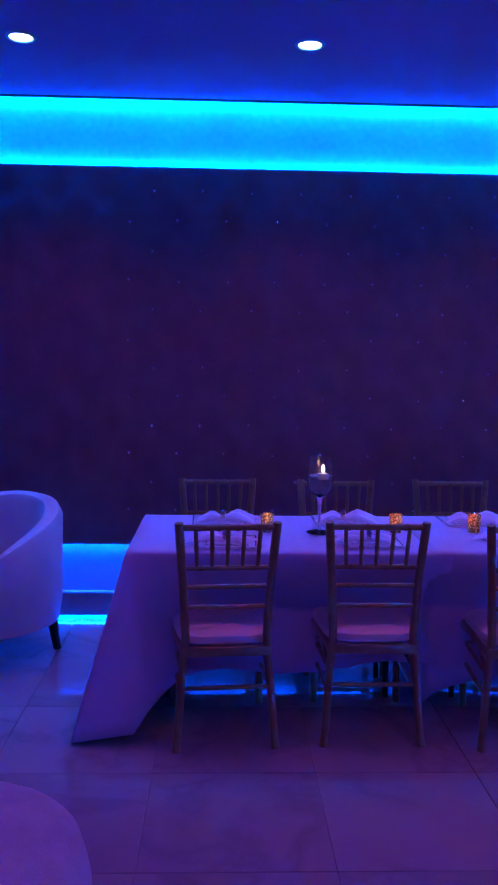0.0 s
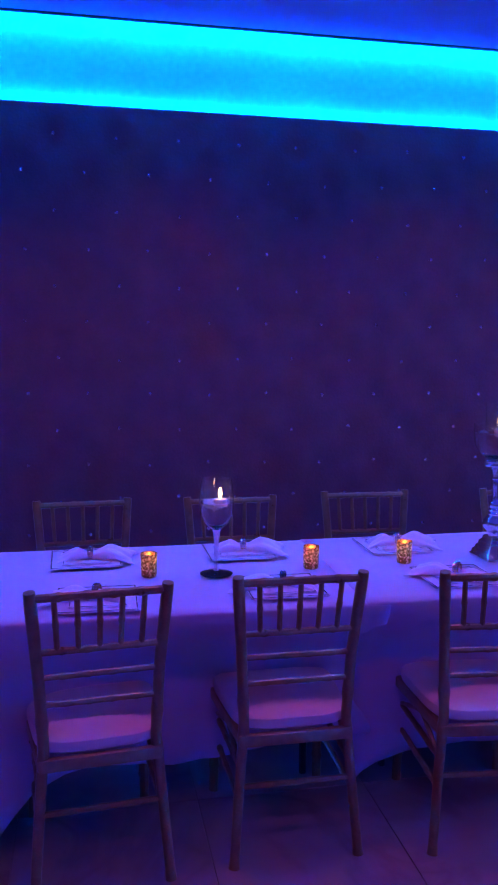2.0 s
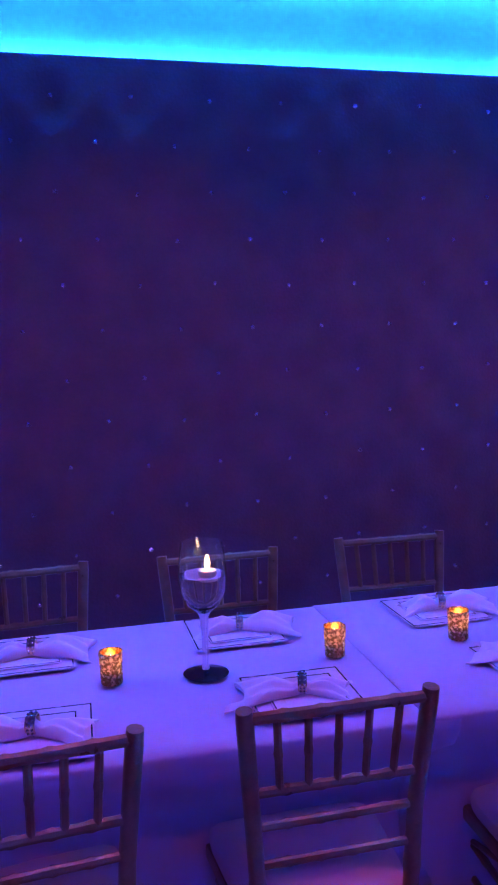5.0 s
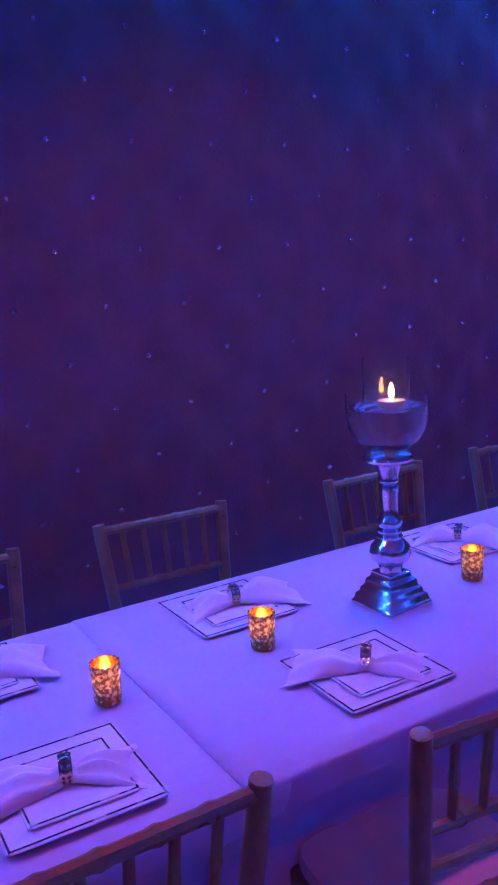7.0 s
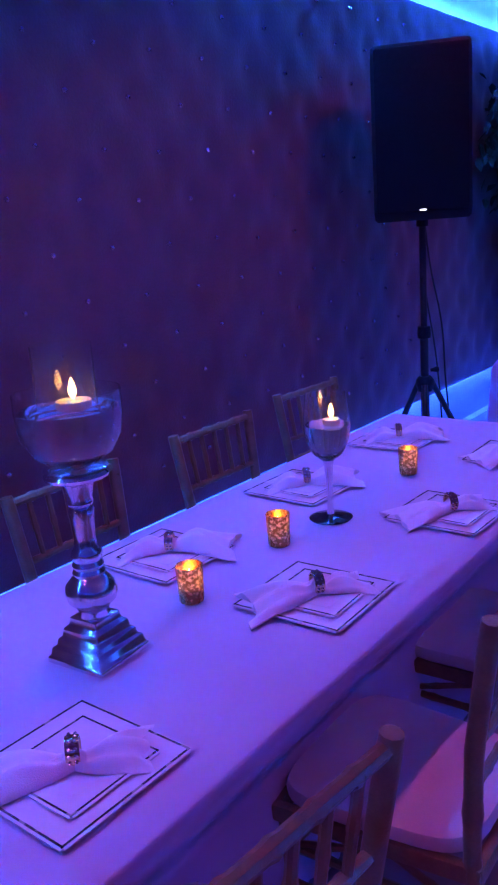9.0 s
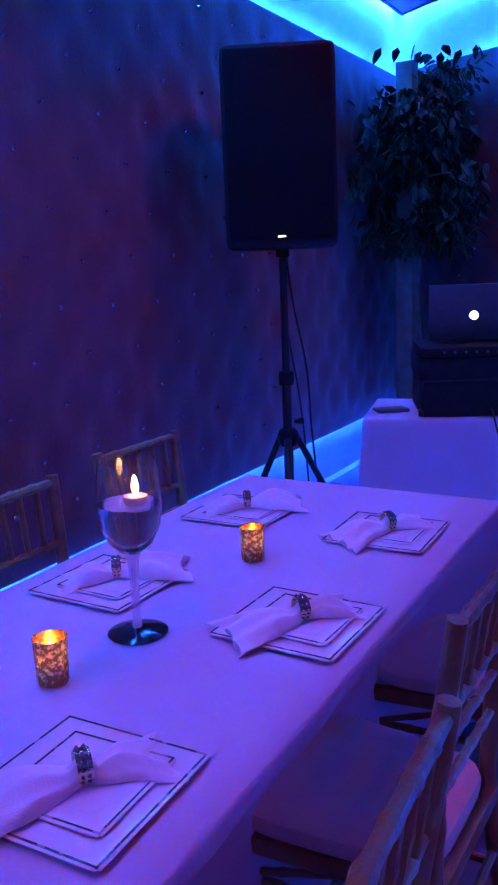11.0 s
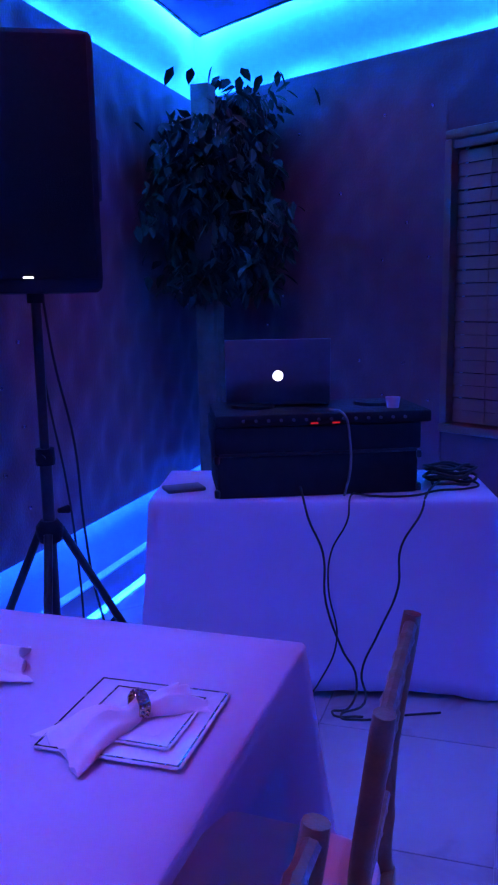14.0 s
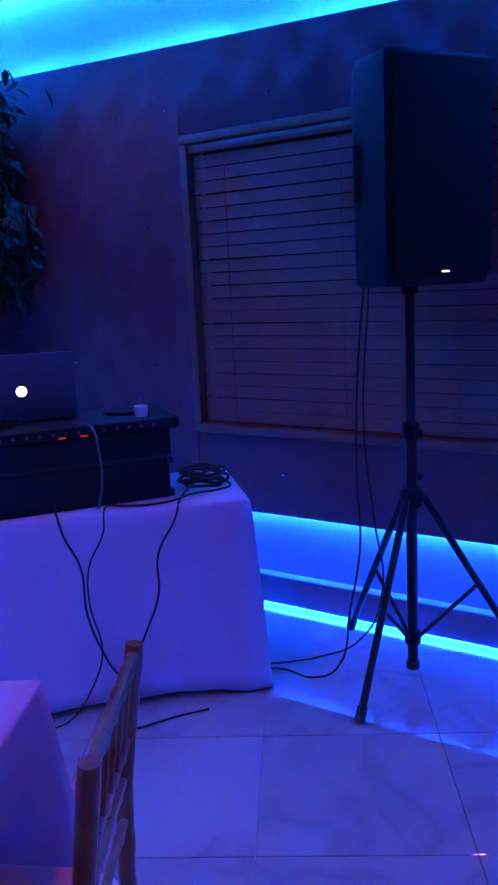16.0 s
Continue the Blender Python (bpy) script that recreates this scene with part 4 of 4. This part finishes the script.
road_case(), mixer(), laptop()
cup = link_mesh("plastic_cup", lathe([(0, 0), (0.022, 0), (0.028, 0.04), (0.0265, 0.04), (0.021, 0.003), (0, 0.003)], 20), M_NAPKIN)
cup.matrix_basis = dj(0.27, -0.09, 1.0745, 0)
tagged(cup, "small pale plastic cup on the black controller", "cup")
folder = link_mesh("notebook", boxm((0, 0, 0.008), (0.15, 0.10, 0.014), 0.004), M_ALU)
folder.matrix_basis = dj(-0.53, -0.11, 0.762, 24)
tagged(folder, "thin dark notebook lying on the white cloth", "notebook")


def coil():
    pts = []
    for i in range(90):
        a = i * 0.42
        r = 0.075 + 0.018 * math.sin(i * 0.7)
        pts.append(dj(0.50 + r * 1.1 * math.cos(a), -0.02 + r * math.sin(a), 0.770 + 0.0008 * i + 0.006 * math.sin(i * 1.3), 0).translation)
    cable("cable_coil", pts, 0.006, M_RUBBER, "coil of black cable lying on the white tablecloth")


coil()
F = -0.305      # just before the hanging cloth


def djp(x, y, z):
    return (M_DJ @ Vector((x, y, z)))


cable("cable", [djp(-0.08, -0.22, 0.80), djp(-0.07, -0.27, 0.772), djp(-0.05, F - 0.01, 0.70), djp(0.0, F - 0.02, 0.58), djp(0.01, F - 0.035, 0.4), djp(0.07, F - 0.05, 0.22), djp(0.12, F - 0.06, 0.12), djp(0.09, F - 0.09, 0.012), djp(0.03, F - 0.11, 0.006), djp(0.14, F - 0.14, 0.006)], 0.0045, M_RUBBER, "black cable hanging down the front of the tablecloth")
cable("cable", [djp(0.12, -0.22, 0.775), djp(0.10, -0.275, 0.770), djp(0.09, F - 0.01, 0.70), djp(0.03, F - 0.02, 0.58), djp(0.02, F - 0.03, 0.45), djp(0.05, F - 0.035, 0.25), djp(-0.0, F - 0.05, 0.12), djp(-0.08, F - 0.08, 0.03), djp(-0.16, F - 0.09, 0.006)], 0.0035, M_RUBBER, "thin black cable hanging down the tablecloth")
cable("cable", [djp(0.46, -0.06, 0.79), djp(0.38, -0.23, 0.768), djp(0.35, F - 0.005, 0.72), djp(0.28, F - 0.02, 0.6), djp(0.27, F - 0.03, 0.45), djp(0.20, F - 0.04, 0.28), djp(0.14, F - 0.05, 0.13), djp(0.15, F - 0.08, 0.03), djp(0.06, F - 0.14, 0.006), djp(0.1, F - 0.16, 0.006), djp(0.30, F - 0.12, 0.006), djp(0.42, F - 0.10, 0.006)], 0.0045, M_RUBBER, "black cable hanging from the coil to the floor")
cable("cable", [djp(0.03, -0.17, 1.08), djp(0.08, -0.23, 1.07), djp(0.10, -0.26, 0.98), djp(0.10, -0.265, 0.86), djp(0.08, -0.262, 0.775)], 0.0045, M_CABLE_GREY, "grey cable hanging over the front of the case")
cable("cable", [djp(0.12, -0.20, 0.768), djp(0.2, -0.24, 0.768), djp(0.33, -0.235, 0.768), djp(0.44, -0.15, 0.768), djp(0.55, -0.12, 0.768), djp(0.60, -0.08, 0.772), djp(0.54, 0.02, 0.78)], 0.0045, M_RUBBER, "black cable lying across the white tablecloth")
x, y = SP1
cable("speaker_cable", [(x + 0.10, y + 0.04, 1.54), (x + 0.12, y + 0.02, 1.3), (x + 0.16, y - 0.02, 1.0), (x + 0.18, y - 0.03, 0.7), (x + 0.22, y - 0.05, 0.4), (x + 0.34, y - 0.08, 0.12), (x + 0.45, y - 0.12, 0.006)], 0.0045, M_RUBBER, "black cable hanging from the loudspeaker to the floor")
cable("speaker_cable", [(x + 0.07, y + 0.05, 1.54), (x + 0.08, y + 0.03, 1.2), (x + 0.13, y + 0.0, 0.85), (x + 0.15, y - 0.02, 0.5), (x + 0.17, y - 0.02, 0.25), (x + 0.2, y - 0.04, 0.006)], 0.004, M_RUBBER, "black cable hanging from the loudspeaker to the floor")
x, y = SP2
cable("speaker_cable", [(x + 0.02, y + 0.16, 1.54), (x + 0.04, y + 0.19, 1.2), (x + 0.06, y + 0.2, 0.8), (x + 0.1, y + 0.19, 0.5), (x + 0.05, y + 0.24, 0.25), (x - 0.05, y + 0.30, 0.06), (x - 0.02, y + 0.40, 0.006), (x + 0.06, y + 0.52, 0.006), (x + 0.05, y + 0.66, 0.006)], 0.0045, M_RUBBER, "black cable hanging from the loudspeaker to the floor")
cable("speaker_cable", [(x + 0.05, y + 0.14, 1.54), (x + 0.06, y + 0.17, 1.0), (x + 0.12, y + 0.13, 0.6), (x + 0.14, y + 0.10, 0.3), (x + 0.20, y + 0.2, 0.05), (x + 0.16, y + 0.36, 0.006), (x + 0.1, y + 0.6, 0.006)], 0.004, M_RUBBER, "black cable hanging from the loudspeaker to the floor")

# ---------------------------------------------------------------- tree in the corner
def corner_tree(x, y):
    t = thing("artificial_tree", pose(x, y, 0), "dark leafy artificial tree standing in the room's corner", "tree")
    part("planter", lathe([(0, 0), (0.15, 0), (0.19, 0.3), (0.2, 0.34), (0.18, 0.34), (0.16, 0.3), (0, 0.3)], 28), M_POT, t)
    part("trunk", tube([(0, 0, 0.28), (0.02, 0.01, 0.8), (-0.02, 0.02, 1.3), (0.01, 0.0, 1.8), (0, 0, 2.5)], [0.04, 0.034, 0.03, 0.025, 0.014], 10), M_BARK, t)
    part("stake", boxm((-0.05, 0.06, 1.43), (0.10, 0.10, 2.26), 0.004), M_BARK, t, "square wooden stake through the crown")
    rng = random.Random(11)
    limbs = bmesh.new()
    tips = []
    for i in range(38):
        a, z = rng.uniform(0, 2 * math.pi), rng.uniform(1.55, 2.49)
        ln = rng.uniform(0.22, 0.40) + 0.10 * (z - 1.5)
        b = Vector((math.cos(a) * ln, math.sin(a) * ln * 0.8, z + rng.uniform(-0.18, 0.06)))
        tube([(0, 0, z), b * 0.5 + Vector((0, 0, z * 0.5 + 0.06)), b], [0.009, 0.006, 0.003], 5, limbs)
        tips.append((Vector((0, 0, z)), b))
    part("branches", limbs, M_BARK, t)
    verts, faces = [], []
    def leaf(p, size):
        yaw, tilt, rollv = rng.uniform(0, 2 * math.pi), rng.uniform(0.3, 1.25), rng.uniform(-0.6, 0.6)
        m = Matrix.Translation(p) @ Matrix.Rotation(yaw, 4, "Z") @ Matrix.Rotation(tilt, 4, "Y") @ Matrix.Rotation(rollv, 4, "X")
        n = len(verts)
        for q in ((0, 0, 0), (0.35, 0.24, 0.04), (0.75, 0.17, 0.0), (1.05, 0, -0.1), (0.75, -0.17, 0.0), (0.35, -0.24, 0.04), (0.5, 0, -0.04)):
            verts.append(m @ (Vector(q) * size))
        for a in range(6):
            faces.append((n + a, n + (a + 1) % 6, n + 6))
    for a, b in tips:
        for k in range(95):
            s = rng.uniform(0.3, 1.08)
            p = a.lerp(b, s) + Vector((rng.gauss(0, 0.07), rng.gauss(0, 0.07), rng.gauss(-0.03, 0.08)))
            if p.z < 1.5 or p.x ** 2 + p.y ** 2 > 0.29:
                continue
            leaf(p, rng.uniform(0.06, 0.105))
    for k in range(9):
        leaf(Vector((rng.uniform(-0.2, 0.25), rng.uniform(-0.2, 0.2), rng.uniform(2.58, 2.66))), 0.1)
    me = bpy.data.meshes.new("crown")
    me.from_pydata(verts, [], faces)
    me.materials.append(M_LEAF)
    ob = new("crown", me)
    ob.parent = t
    ob["label"] = "dense dark green pointed leaves"


corner_tree(7.17, 4.90)

# ---------------------------------------------------------------- seats by the entrance side
def tub_chair(m):
    c = thing("armchair", m, "pale leatherette tub armchair with dark legs by the wall", "armchair")
    part("seat", boxm((0, 0.02, 0.36), (0.54, 0.56, 0.15), 0.05, None, 4), M_SOFA, c)
    bm = bmesh.new()
    n, inner, outer = 36, [], []
    cols = []
    for i in range(n + 1):
        a = radians(-38 + 256 * i / n)
        f = math.sin(max(0.0, min(math.pi, (a + 0.66) / 4.47 * math.pi)))
        h = 0.58 + 0.24 * f ** 0.8
        ca, sa = math.cos(a), math.sin(a)
        ring = []
        for r, z in ((0.385, 0.20), (0.40, 0.30), (0.405, h - 0.05), (0.385, h - 0.01), (0.35, h), (0.315, h - 0.015), (0.295, h - 0.06), (0.285, 0.30), (0.285, 0.20)):
            ring.append(bm.verts.new((ca * r, sa * r, z)))
        cols.append(ring)
    for a, b in zip(cols, cols[1:]):
        for k in range(9):
            bm.faces.new([a[k], a[(k + 1) % 9], b[(k + 1) % 9], b[k]])
    bm.faces.new(cols[0]), bm.faces.new(list(reversed(cols[-1])))
    part("shell", bm, M_SOFA, c, "curved pale back and arms")
    part("seat_base", boxm((0, 0, 0.235), (0.52, 0.54, 0.09), 0.03), M_SOFA, c)
    for x in (-0.24, 0.24):
        for y in (-0.24, 0.24):
            part("leg", tube([(x, y, 0.21), (x * 1.1, y * 1.1, 0.0)], [0.03, 0.02], 8), M_BLACK, c, "dark tapered leg")
    return c


tub_chair(pose(-0.25, 4.66, 0, 0, 0, -28))


def ottoman(m):
    o = thing("ottoman", m, "low round pale plush ottoman on the marble floor", "ottoman")
    bm = bmesh.new()
    prof = [(0, 0.05), (0.34, 0.05), (0.37, 0.08), (0.385, 0.2), (0.38, 0.36), (0.36, 0.42), (0.31, 0.45), (0.2, 0.462), (0, 0.466)]
    lathe(prof, 48, bm)
    for v in bm.verts:
        k = 1 + 0.03 * noise.noise(v.co * 9)
        v.co.x, v.co.y, v.co.z = v.co.x * k, v.co.y * k, v.co.z + 0.008 * noise.noise(v.co * 14) * (v.co.z > 0.3)
    part("cushion", bm, M_FUR, o)
    part("plinth", lathe([(0, 0), (0.31, 0), (0.31, 0.055), (0, 0.055)], 32), M_BLACK, o, "dark round plinth")
    return o


ottoman(pose(0.31, 2.19, 0))

# ---------------------------------------------------------------- marble floor, tile by tile
floor_bm = boxm(((X_W + 8.2) / 2, (Y_S + Y_N) / 2, -0.058), (8.8 - X_W, Y_N - Y_S + 0.7, 0.1))
floor = tagged(link_mesh("floor", floor_bm, M_GROUT, False), "glossy pale veined marble tiled floor", "floor", kind="structure")
TILE = 0.61
tile_bm = boxm((0, 0, -0.006), (TILE - 0.003, TILE - 0.003, 0.012), 0.0012, None, 1)
tile_me = bpy.data.meshes.new("tile")
tile_bm.to_mesh(tile_me)
tile_bm.free()
tile_me.materials.append(M_MARBLE)
TILE_X, TILE_Y = 5.30, 3.10
for i in range(-15, 7):
    for j in range(-11, 6):
        tx, ty = TILE_X + TILE * i, TILE_Y + TILE * j
        if inside(tx, ty, 0.42):
            ob = new("tile", tile_me)
            ob.parent = floor
            ob.matrix_basis = pose(tx, ty, random.uniform(-0.0006, 0.0), 0, 0, 90 * random.randint(0, 3))

studs(wall_n, M_N, 0.3, 6.0, 0.55, 2.58)
studs(wall_r, M_R, -1.2, 1.8, 0.55, 2.5, lambda a, z: random.random() < 0.3 and not (WIN_A0 - 0.04 < a < WIN_A1 + 0.04 and WIN_Z0 - 0.04 < z < WIN_Z1 + 0.04))
